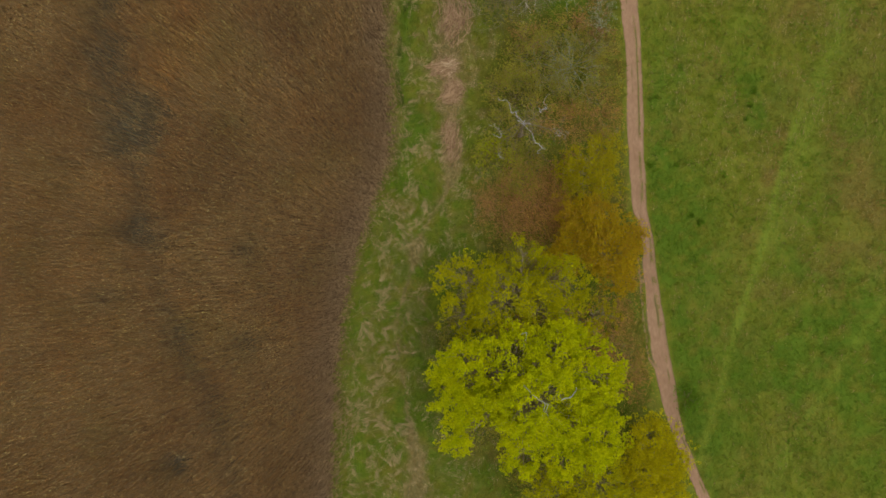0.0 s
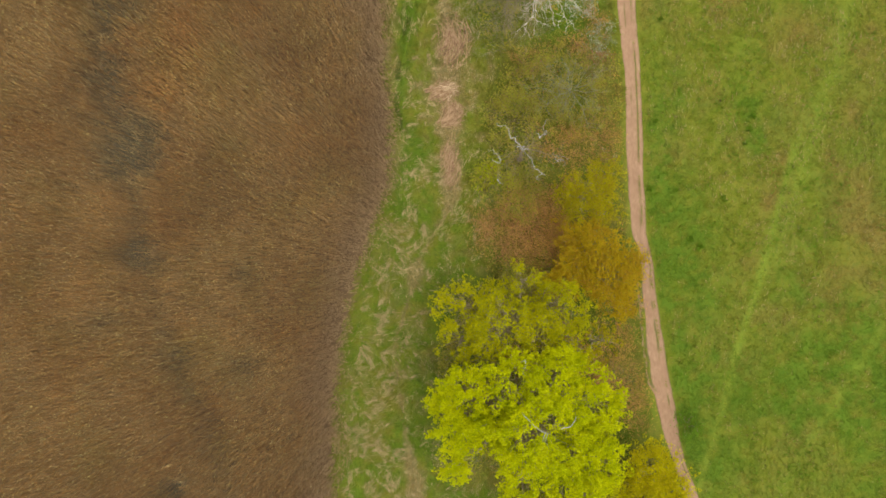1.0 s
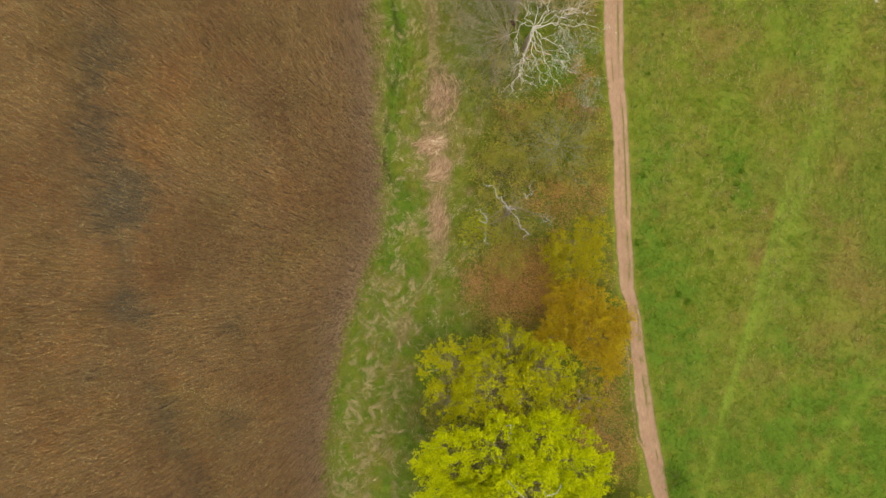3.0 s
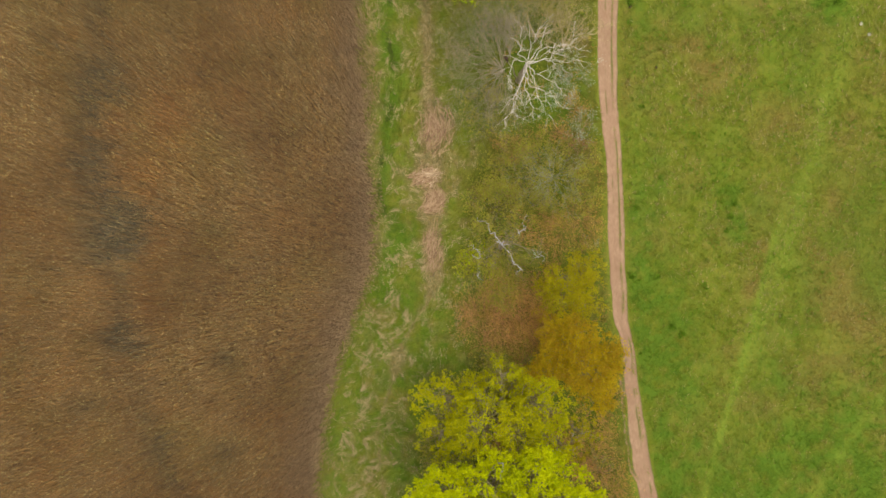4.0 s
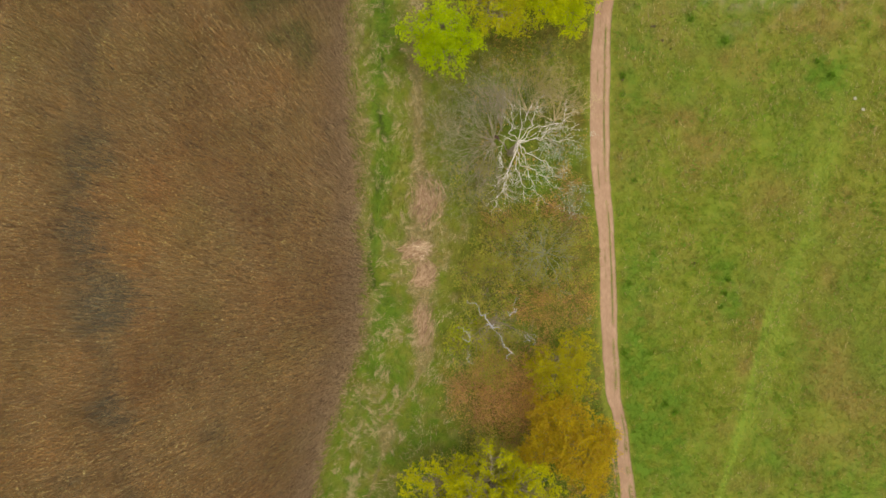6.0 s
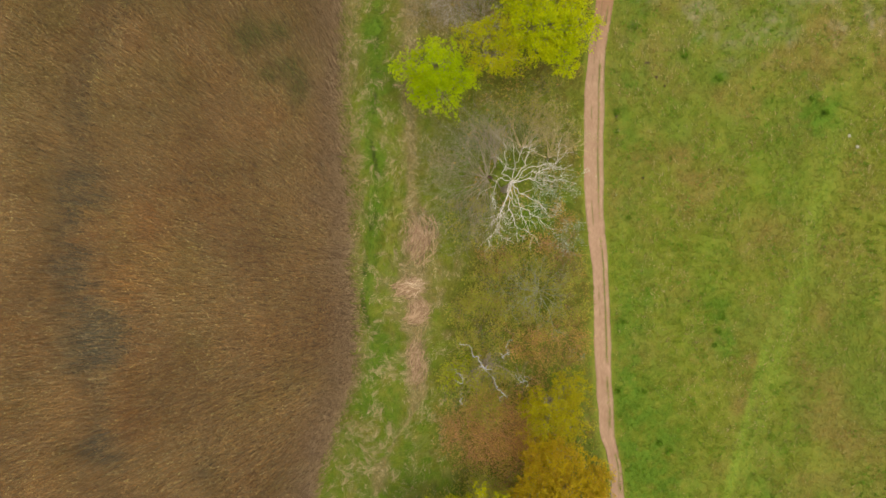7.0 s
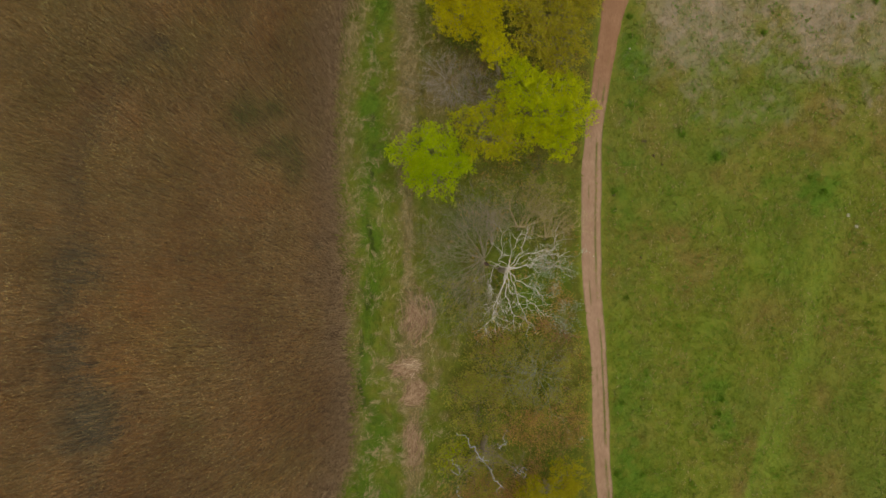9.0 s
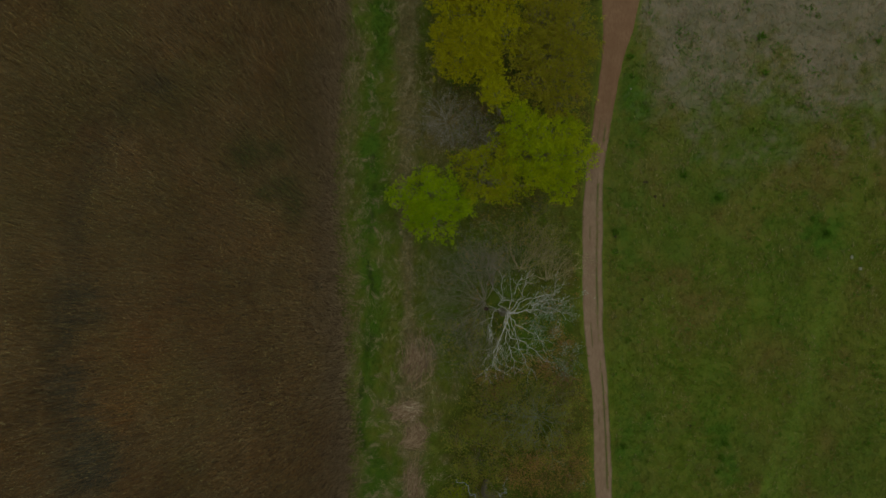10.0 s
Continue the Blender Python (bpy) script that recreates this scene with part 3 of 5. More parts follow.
def make_reeds():
    """Standing dry reeds: each a stem, a drooping plume and two or three long leaves, leaning with the wind."""
    rng = np.random.default_rng(4)
    x, y = np.meshgrid(np.arange(-37.5, -5.6, 0.106), np.arange(-20.0, 45.5, 0.106))
    x, y = x.ravel() + rng.uniform(-0.06, 0.06, x.size), y.ravel() + rng.uniform(-0.06, 0.06, y.size)
    inside = shore(y) - x + 0.3 + 1.8 * (clouds(x, y, 1.6, 14) - 0.5) + 1.6 * (clouds(x, y, 0.5, 15) - 0.5)
    z = zones(x, y)
    keep = (inside > -0.1) & (rng.random(len(x)) < (1 - 0.5 * z["wet"]) * (0.25 + 0.75 * ramp(inside, 0, 1.6)))
    x, y, inside, wet = x[keep], y[keep], inside[keep], z["wet"][keep]
    n = len(x)
    base = np.stack([x, y, height(x, y) - 0.02], 1)
    tall = (2.25 + 0.5 * (clouds(x, y, 4, 16) - 0.5) + rng.normal(0, 0.12, n)) * (0.28 + 0.72 * ramp(inside, 0, 3.6)) * (1 - 0.25 * wet)
    swirl = 2.5 * (clouds(x, y, 5, 17) - 0.5)
    lean = np.stack([0.01 + rng.normal(0, 0.028, n), 0.03 * swirl + rng.normal(0, 0.028, n)], 1)
    top = base + np.concatenate([lean * tall[:, None], tall[:, None]], 1)
    a = rng.uniform(0, 2 * math.pi, n)
    side = np.stack([np.cos(a), np.sin(a), np.zeros(n)], 1)
    hang = np.stack([lean[:, 0] * 1.6 + rng.normal(0, 0.20, n), lean[:, 1] * 1.6 + rng.normal(0, 0.20, n), np.full(n, 0.7)], 1)
    hang /= np.linalg.norm(hang, axis=1, keepdims=True)
    cross = np.cross(hang, [0, 0, 1.0])
    cross /= np.linalg.norm(cross, axis=1, keepdims=True) + 1e-9
    length = rng.uniform(0.12, 0.22, n)[:, None]
    wide = rng.uniform(0.015, 0.027, n)[:, None]
    plume = [top - hang * 0.03, top + hang * length * 0.5 + cross * wide, top + hang * length - [0, 0, 0.05], top + hang * length * 0.5 - cross * wide]
    stem = [base - side * 0.013, base + side * 0.013, top]
    pieces = [np.stack(stem, 1), np.stack(plume, 1)]
    loops, totals, offset = [], [], 0
    q = np.arange(n)[:, None]
    loops.append((q * 3 + [0, 1, 2]).ravel())
    totals.append(np.full(n, 3))
    offset = 3 * n
    loops.append((offset + q * 4 + [0, 1, 2, 0, 2, 3]).ravel())
    totals.append(np.full(2 * n, 3))
    offset += 4 * n
    for k in range(2):
        s = rng.uniform(0.3, 0.85, n)[:, None]
        root = base + (top - base) * s
        b = rng.uniform(0, 2 * math.pi, n)
        out = np.stack([np.cos(b) * 0.32, np.sin(b) * 0.32, rng.uniform(0.5, 1.4, n)], 1)
        out /= np.linalg.norm(out, axis=1, keepdims=True)
        edge = np.cross(out, [0, 0, 1.0])
        edge /= np.linalg.norm(edge, axis=1, keepdims=True)
        far = root + out * rng.uniform(0.35, 0.7, n)[:, None]
        pieces.append(np.stack([root - edge * 0.011, root + edge * 0.011, far], 1))
        loops.append((offset + q * 3 + [0, 1, 2]).ravel())
        totals.append(np.full(n, 3))
        offset += 3 * n
    verts = np.concatenate([p.reshape(-1, 3) for p in pieces])
    pale = 0.85 * (1 - ramp(inside + 1.0 * (clouds(x, y, 3, 18) - 0.5), 0.6, 4.0))
    green = 0.3 * ramp(y, 16, 32) * ramp(clouds(x, y, 5, 24), 0.4, 0.65) * (1 - pale)
    for cx, cy, rx, ry in ((-11.0, 27.4, 0.8, 1.5), (-11.8, 28.8, 1.3, 0.9), (-13.0, 28.2, 1.0, 0.6), (-12.5, 31.3, 1.0, 0.9), (-14.5, 31, 2, 1.5)):
        green = np.maximum(green, 1.1 * spot(x, y, cx, cy, rx, ry) * (0.4 + clouds(x, y, 0.8, 25)))
    green = np.clip(green * rng.uniform(0.2, 1.4, n), 0, 1)
    rust = 0.0 * x
    for cx, cy, rx, ry, k in ((-22.6, 13.4, 1.5, 2.2, 0.40), (-22.2, 9.6, 1.2, 2.4, 0.25), (-22.7, 5.6, 1.0, 2.2, 0.15), (-21.0, 17.5, 2.2, 2.5, 0.3), (-26.5, 4.5, 1.5, 2.5, 0.12)):
        rust = np.maximum(rust, k * spot(x, y, cx, cy, rx, ry))
    rust = np.clip(rust * rng.uniform(0.2, 1.6, n) * (1 - wet), 0, 1)
    plume_of = np.concatenate([np.full(n * p.shape[1], 1.0 if k == 1 else 0.0) for k, p in enumerate(pieces)])
    values = lambda v: np.concatenate([np.repeat(v, p.shape[1]) for p in pieces])
    me = mesh_of("reed_bed", verts, np.concatenate(loops), np.concatenate(totals), REED, False, green=values(green), wet=values(np.clip(wet * rng.uniform(0.1, 1.25, n), 0, 1)), pale=values(pale), rust=values(rust), plume=plume_of)
    tagged(new("reed_bed", me), "dense bed of dry brown standing reeds with plumes", "reeds", kind="stuff")


def blades(name, label, category, x, y, rng, per, tall, wide, reach, mat=None, toward=None):
    """Tufts of bent blades, each blade one slim triangle, with the ground's own zones as attributes."""
    n = len(x)
    z = zones(x, y)
    x, y = np.repeat(x, per), np.repeat(y, per)
    m = len(x)
    a = rng.uniform(0, 2 * math.pi, m)
    if toward is not None:
        a = np.repeat(toward, per) + rng.normal(0, 0.35, m)
    out = np.stack([np.cos(a), np.sin(a)], 1)
    root = np.stack([x, y], 1) + rng.normal(0, 0.05, (m, 2))
    long = np.repeat(rng.uniform(0.6, 1.4, n), per) * rng.uniform(0.6, 1.2, m)
    h = height(root[:, 0], root[:, 1])
    tip = root + out * (reach * long)[:, None]
    side = np.stack([-out[:, 1], out[:, 0]], 1) * (wide * rng.uniform(0.6, 1.3, m))[:, None]
    v = np.stack([np.c_[root - side, h - 0.01], np.c_[root + side, h - 0.01], np.c_[tip, h + tall * long]], 1).reshape(-1, 3)
    f = np.arange(3 * m)
    me = mesh_of(name, v, f, np.full(m, 3), mat or BLADES, False, **{k: np.repeat(w, 3 * per) for k, w in z.items()})
    tagged(new(name, me), label, category, kind="stuff")


def make_grass():
    rng = np.random.default_rng(8)
    x, y = scatter(rng, 90000, 8, 31, -19, 46)
    west, east = track(y)
    on = (x > east + 0.05 + 0.25 * rng.random(len(x))) & (clouds(x, y, 0.8, 19) + 0.5 * rng.random(len(x)) > 0.6) & (rng.random(len(x)) > 0.75 * zones(x, y)["bare"])
    blades("meadow_grass", "short patchy meadow grass, green and yellowish", "grass", x[on], y[on], rng, 4, 0.12, 0.021, 0.13)
    x, y = scatter(rng, 30000, 8, 31, -19, 46)
    on = (x > track(y)[1] + 0.3) & (rng.random(len(x)) < 0.15 + 0.85 * np.maximum(ramp(clouds(x, y, 1.8, 44), 0.45, 0.65), zones(x, y)["bare"])) & (rng.random(len(x)) > zones(x, y)["lush"])
    blades("dry_stalks", "thin dry stalks standing in the meadow", "grass", x[on], y[on], rng, 2, 0.26, 0.012, 0.20, STRAW, 1.4 + 1.2 * clouds(x[on], y[on], 3.0, 45))
    x, y = scatter(rng, 26000, 8, 31, -19, 46)
    on = (x > track(y)[1] + 0.15) & (clouds(x, y, 0.9, 46) > 0.62)
    blades("green_clumps", "small clumps of darker green meadow plants", "grass", x[on], y[on], rng, 5, 0.14, 0.022, 0.12, DEEP)
    x, y = scatter(rng, 60000, -11, 10.5, -19, 46)
    west, east = track(y)
    on = (x < west - 0.02 - 0.15 * rng.random(len(x))) & (x > shore(y) - 0.8 + 0.9 * rng.random(len(x)))
    blades("bank_grass", "rough green grass between the reeds and the path", "grass", x[on], y[on], rng, 4, 0.22, 0.020, 0.30, None, 0.4 + 7.0 * clouds(x[on], y[on], 2.6, 26))
    y = rng.uniform(-18, 33, 1500)
    west, east = track(y)
    x = west + (east - west) * np.where(rng.random(len(y)) < 0.6, 0.70, 0.99) + rng.normal(0, 0.02, len(y))
    on = clouds(x * 3, y, 1.4, 8) > 0.42
    blades("path_grass", "thin line of low grass between the wheel ruts", "grass", x[on], y[on], rng, 6, 0.05, 0.012, 0.06)
    y = rng.uniform(11, 31, 2600)
    y = y[clouds(y, 0 * y, 0.9, 48) > 0.5]
    x = np.interp(y, (11, 13, 14.9, 16.9, 18.4, 20.4, 24, 28, 31), (-6.07, -6.4, -6.26, -6.04, -5.67, -5.35, -6.0, -5.6, -5.7)) + rng.normal(0, 0.05, len(y)) + 0.25 * (clouds(y, 0 * y, 1.2, 47) - 0.5)
    blades("trail_grass", "dark green line of grass along a narrow animal trail", "grass", x, y, rng, 5, 0.10, 0.016, 0.10, DARK_GRASS)
    # combed, flattened old reed lying in the band and over the bank
    x, y = scatter(rng, 26000, -11, 2, -19, 46)
    z = zones(x, y)
    on = rng.random(len(x)) < z["straw"] * 0.75
    x, y = x[on], y[on]
    turn = 2.2 + 5.0 * clouds(x, y, 2.2, 23)
    u, v = scatter(rng, 9000, -10.5, 0.5, -19, 46)
    on = (u > shore(v) + 0.1) & (clouds(u, v, 0.8, 27) > 0.52) & (rng.random(len(u)) < 1 - 0.8 * ramp(u, -1.5, 0.5))
    u, v = u[on], v[on]
    blades("lying_stalks", "loose pale stalks strewn over the green bank", "straw", u, v, rng, 4, 0.20, 0.012, 0.48, BRIGHT_STRAW, 1.4 + (6.0 - 4.2 * ramp(v, 12, 20)) * (clouds(u, v, 1.6, 28) - 0.5))
    blades("flattened_straw", "flattened pale old reed stalks lying on the bank", "straw", x, y, rng, 5, 0.10, 0.009, 0.50, LIGHT_STRAW, turn)


make_reeds()
make_grass()


# ---- trees ----
def leafy_tree(name, label, x, y, lobes, seed, leaf, bark=None, clumps=7.0, per=26, size=0.15, clump=0.42, hole=0.40, twig=0.014, trunk=0.22, low=0.0, floret=0.085, gap=0.95):
    """A trunk, one limb to each lobe of the crown, twigs to each clump, and a crown of single leaves with gaps."""
    rng = np.random.default_rng(seed)
    bark = bark or BARK
    root = thing(name, x, y, label, "tree")
    o = np.array(root.location)
    lobes = [np.array(b, float) for b in lobes]
    mid = np.mean([b[:3] for b in lobes], 0)
    fork = np.array([0.6 * x + 0.4 * mid[0], 0.6 * y + 0.4 * mid[1], 0.42 * mid[2]])
    t = Tubes()
    pts = wander(o - [0, 0, 0.1], fork, rng, 6, 0.06)
    t.add(pts, np.linspace(trunk * 1.25, trunk * 0.8, 6), 9)
    part("trunk", t.mesh("trunk", bark, o), root)
    places = []
    for cx, cy, cz, r, rz in lobes:
        c = np.array([cx, cy, cz])
        g = Tubes()
        end = c - [0, 0, 0.35 * rz]
        path = wander(fork - [0, 0, 0.1], end, rng, 7, 0.10)
        g.add(path, np.linspace(trunk * 0.55, 0.035, 7), 6)
        limb = part("limb", g.mesh("limb", bark, o), root)
        twigs = Tubes()
        count = int(clumps * r * r * math.pi * 0.8)
        d = rng.normal(0, 1, (count, 3))
        d /= np.linalg.norm(d, axis=1, keepdims=True)
        d[:, 2] = np.abs(d[:, 2]) * (1 - low) - low * rng.random(count) * 0.4
        reach = rng.uniform(0.45, 1.0, (count, 1)) ** 0.6
        tips = c + d * reach * [r, r, rz] * (0.86 + 0.3 * rng.random((count, 1)))
        tips = tips[(clouds(tips[:, 0], tips[:, 1], gap, seed + 60) + 0.10 * rng.random(len(tips)) > hole) | (rng.random(len(tips)) < 0.16) | (np.hypot(tips[:, 0] - fork[0], tips[:, 1] - fork[1]) < 4.5 * trunk)]
        for tip in tips:
            s = rng.uniform(0.45, 1.0)
            start = path[0] * (1 - s) + path[-1] * s if s < 0.8 else path[-1]
            twigs.add(wander(start, tip, rng, 5, 0.10), np.linspace(twig * 1.8, twig * 0.5, 5), 3)
            k = max(3, rng.poisson(per / 9))
            heart = tip + rng.normal(0, 1, (k, 3)) * [clump * 0.6, clump * 0.6, clump * 0.4] * rng.uniform(0.7, 1.3)
            heart = np.repeat(heart, rng.poisson(9, k), 0)
            places.append(heart + rng.normal(0, 1, heart.shape) * [floret, floret, floret * 0.6])
        if twigs.count:
            tagged(part("twig_spray", twigs.mesh("twig_spray", bark, o), limb), kind="stuff")
    part("crown", leaves_mesh("crown", np.concatenate(places), rng, size, leaf, o), root)
    return root


def branch(tubes, rng, start, way, length, radius, depth, lists, bend=0.25, droop=0.0, kids=(3, 5), spread_angle=0.75, sides=5):
    """A bending branch that forks again and again; the last tips are gathered in lists."""
    n = 6 if depth > 1 else 4 if depth else 3
    pts, w = [np.asarray(start, float)], np.asarray(way, float) / np.linalg.norm(way)
    for k in range(n):
        w = w + rng.normal(0, bend, 3) * [1, 1, 0.6] - [0, 0, droop]
        w /= np.linalg.norm(w)
        pts.append(pts[-1] + w * length / n)
    pts = np.array(pts)
    tubes.add(pts, np.linspace(radius, radius * (0.45 if depth else 0.3), n + 1), sides)
    lists.append(pts[-1])
    if depth == 0:
        return
    for k in range(rng.integers(kids[0], kids[1] + 1)):
        i = rng.integers(2, n + 1)
        d = pts[i] - pts[i - 1]
        d /= np.linalg.norm(d)
        turn = rng.normal(0, 1, 3) * [1, 1, 0.7]
        turn -= d * (turn @ d)
        turn /= np.linalg.norm(turn)
        a = spread_angle * rng.uniform(0.6, 1.25)
        branch(tubes, rng, pts[i], d * math.cos(a) + turn * math.sin(a), length * rng.uniform(0.42, 0.68) * (1.15 - 0.08 * i), radius * 0.55, depth - 1, lists, min(bend * 1.4, 0.36), droop, kids, spread_angle, max(3, sides - 2))


def twiggy(name, label, category, x, y, seed, bark, limbs, tall, depth=2, radius=0.03, bend=0.16, droop=0.02, kids=(3, 5), leaf=None, per=4, size=0.07, cloud=0.16, rise=(0.5, 1.3), azimuths=(0, 360), length=(0.6, 1.0), crown_name="leaves", from_z=0.0):
    """A bush or small tree of many bending branches, with or without small leaves at the tips."""
    rng = np.random.default_rng(seed)
    root = thing(name, x, y, label, category)
    o = np.array(root.location)
    tips = []
    stem = o + [0, 0, from_z]
    if from_z:
        t = Tubes()
        t.add(wander(o - [0, 0, 0.1], stem, rng, 5, 0.08), np.linspace(radius * 3.2, radius * 2.0, 5), 8)
        part("trunk", t.mesh("trunk", WARM_BARK, o), root)
    for k in range(limbs):
        a = radians(rng.uniform(*azimuths))
        way = [math.cos(a), math.sin(a), rng.uniform(*rise)]
        t = Tubes()
        branch(t, rng, stem + [0.08 * math.cos(a), 0.08 * math.sin(a), -0.05], way, tall * rng.uniform(*length), radius * rng.uniform(0.7, 1.2), depth, tips, bend, droop, kids)
        part("branch", t.mesh("branch", bark, o), root)
    if leaf:
        tips = np.array(tips)
        tips[:, 2] = np.maximum(tips[:, 2], o[2] + 0.1)
        places = np.repeat(tips, per, 0) + rng.normal(0, cloud, (len(tips) * per, 3))
        part(crown_name, leaves_mesh(crown_name, places, rng, size, leaf, o, 0.45), root)
    return root


# the large lime-green tree and its thinner neighbour
leafy_tree("leafy_tree", "large broad tree with bright lime-green young leaves", 2.3, -7.4,
           [(2.4, -7.2, 9.2, 3.0, 2.6), (-1.3, -5.7, 7.6, 1.9, 1.6), (-2.1, -8.0, 7.4, 1.35, 1.4), (5.6, -5.9, 7.9, 2.1, 1.7), (5.5, -9.3, 7.8, 2.3, 1.8), (1.9, -10.5, 7.8, 1.45, 1.4), (1.0, -4.9, 8.3, 1.9, 1.7), (4.0, -4.6, 8.0, 1.6, 1.5), (-2.3, -9.9, 7.2, 1.0, 1.1), (4.3, -10.6, 7.6, 1.4, 1.3), (-2.6, -6.6, 7.2, 1.0, 1.1), (0.0, -7.9, 7.8, 1.5, 1.3), (0.2, -6.4, 8.0, 1.2, 1.2)],
           101, LIME, clumps=11, per=66, size=0.135, clump=0.30, hole=0.480, floret=0.09, trunk=0.34, gap=0.75)
leafy_tree("leafy_tree", "thinly leaved tree with olive and lime young leaves", 1.4, -1.2,
           [(0.8, -2.0, 6.6, 2.1, 1.6), (-1.7, -0.7, 5.4, 1.8, 1.3), (1.9, 0.9, 5.8, 1.1, 1.2), (4.3, -0.9, 6.2, 1.7, 1.4), (2.8, -2.4, 6.4, 1.7, 1.4), (-1.9, -2.7, 5.4, 1.5, 1.2), (5.2, -3.0, 5.6, 1.4, 1.2), (3.2, -1.5, 4.6, 1.3, 0.9), (2.9, -0.1, 4.4, 1.0, 0.8), (0.4, -0.4, 4.4, 1.2, 0.8)],
           102, LIME_THIN, clumps=11, per=34, size=0.12, clump=0.32, hole=0.490, floret=0.09, trunk=0.24, gap=0.55)
leafy_tree("leafy_tree", "slim tree with sparse yellow-green leaves near the path", 6.6, -2.8,
           [(6.9, -2.9, 4.0, 1.2, 1.1), (6.2, -4.0, 3.6, 0.9, 0.9)], 103, MUSTARD, clumps=6, per=14, size=0.118, clump=0.4, hole=0.42, trunk=0.11)
rng = np.random.default_rng(31)
big = bpy.data.objects["leafy_tree"]
o = np.array(big.location)
for bleached in (((1.6, -6.0, 11.0), (2.2, -6.7, 11.5), (2.85, -7.1, 11.6), (2.7, -7.9, 11.3), (2.45, -8.5, 11.0)), ((2.85, -7.1, 11.6), (3.0, -7.8, 11.4)), ((3.7, -7.0, 11.2), (4.25, -6.75, 11.4), (4.5, -6.3, 11.2)), ((1.9, -3.5, 9.8), (1.8, -4.3, 10.0))):
    t = Tubes()
    path = np.concatenate([wander(p, q, rng, 4, 0.25)[:-1] for p, q in zip(bleached, bleached[1:])] + [[bleached[-1]]])
    t.add(path, np.linspace(0.024, 0.012, len(path)), 5)
    g = wander((bleached[0][0] - 0.3, bleached[0][1] - 0.4, 7.6), bleached[0], rng, 6, 0.08)
    t.add(g, np.linspace(0.03, 0.02, 6), 5)
    part("bleached_branch", t.mesh("bleached_branch", SILVER_BARK, o), big, "bare bleached branch among leaves")
# the ochre trees by the path
leafy_tree("leafy_tree", "rounded small tree in ochre bud beside the path", 7.1, 1.5,
           [(7.3, 1.2, 4.2, 1.9, 1.4), (6.5, 3.2, 4.0, 1.4, 1.2), (8.3, 2.0, 3.8, 1.1, 1.0), (5.5, 1.8, 3.7, 1.2, 1.0), (7.9, -0.4, 3.7, 1.1, 1.0), (4.7, 0.9, 3.2, 1.1, 0.9), (5.2, 3.6, 3.3, 1.2, 1.0)],
           104, OCHRE, clumps=15, per=51, size=0.109, clump=0.42, hole=0.30, trunk=0.15, twig=0.010)
leafy_tree("leafy_tree", "small mustard-yellow budding tree", 5.9, 6.4, [(6.0, 6.9, 4.6, 1.3, 1.2), (5.7, 5.3, 4.0, 1.0, 1.0), (6.8, 6.0, 4.0, 0.9, 0.9), (7.1, 7.4, 3.5, 1.1, 0.9), (5.0, 6.3, 3.4, 1.0, 0.9), (7.2, 4.9, 3.4, 1.0, 0.9)],
           105, MUSTARD, clumps=11, per=45, size=0.109, clump=0.42, hole=0.38, trunk=0.12, twig=0.010)
leafy_tree("leafy_tree", "ochre budding tree leaning over the path's bend", 9.9, -11.6,
           [(9.9, -10.6, 3.6, 1.5, 1.3), (9.3, -12.8, 3.6, 1.8, 1.4), (11.2, -12.0, 3.2, 1.2, 1.0), (10.8, -14.2, 3.2, 1.5, 1.2)],
           106, GOLD, clumps=17, per=60, size=0.109, clump=0.42, hole=0.32, trunk=0.15, twig=0.010)
leafy_tree("leafy_tree", "yellow-green budding tree under a taller one", 6.2, -13.2, [(6.2, -13.0, 4.8, 1.9, 1.4), (3.4, -14.0, 4.4, 1.8, 1.4), (7.7, -14.6, 4.4, 1.5, 1.2)],
           107, LIME_THIN, clumps=11, per=45, size=0.123, clump=0.42, hole=0.36, trunk=0.14)
# the fresh green trees in the north
leafy_tree("leafy_tree", "round tree with dense fresh green leaves by the grass strip", -1.3, 27.0,
           [(-1.2, 27.4, 4.6, 1.8, 1.5), (-2.6, 27.4, 4.1, 1.2, 1.1), (-1.0, 25.8, 4.0, 1.4, 1.2), (0.4, 26.8, 4.0, 1.1, 1.1), (-2.1, 26.2, 3.8, 1.0, 1.0)],
           108, BRIGHT_GREEN, clumps=14, per=43, size=0.113, clump=0.36, hole=0.42, gap=0.7, trunk=0.18)
leafy_tree("leafy_tree", "tree with dense fresh green leaves reaching over the path", 5.6, 30.2,
           [(5.3, 30.2, 4.9, 2.0, 1.6), (7.5, 29.7, 4.3, 1.5, 1.3), (4.3, 31.7, 4.8, 1.4, 1.2), (6.8, 28.3, 4.0, 1.3, 1.1), (7.1, 31.2, 4.0, 1.2, 1.0), (5.2, 28.6, 4.2, 1.1, 1.0)],
           109, FRESH, clumps=14, per=46, size=0.113, clump=0.36, hole=0.44, gap=0.6, trunk=0.2)
leafy_tree("leafy_tree", "thin tree with olive young leaves between greener ones", 2.3, 28.9,
           [(2.2, 28.5, 4.8, 1.7, 1.3), (0.9, 29.5, 4.2, 0.8, 1.0), (3.7, 28.1, 4.3, 1.3, 1.1), (3.5, 29.5, 4.6, 1.3, 1.1)],
           110, OLIVE_FRESH, clumps=12, per=40, size=0.118, clump=0.34, hole=0.46, gap=0.55, trunk=0.15)
leafy_tree("leafy_tree", "slender tree with a bright yellow-green top", 3.0, 33.7, [(2.9, 33.6, 5.0, 1.0, 1.1), (2.5, 34.6, 4.6, 0.8, 0.9)],
           111, GILT, clumps=13, per=51, size=0.113, clump=0.4, hole=0.34, trunk=0.11)
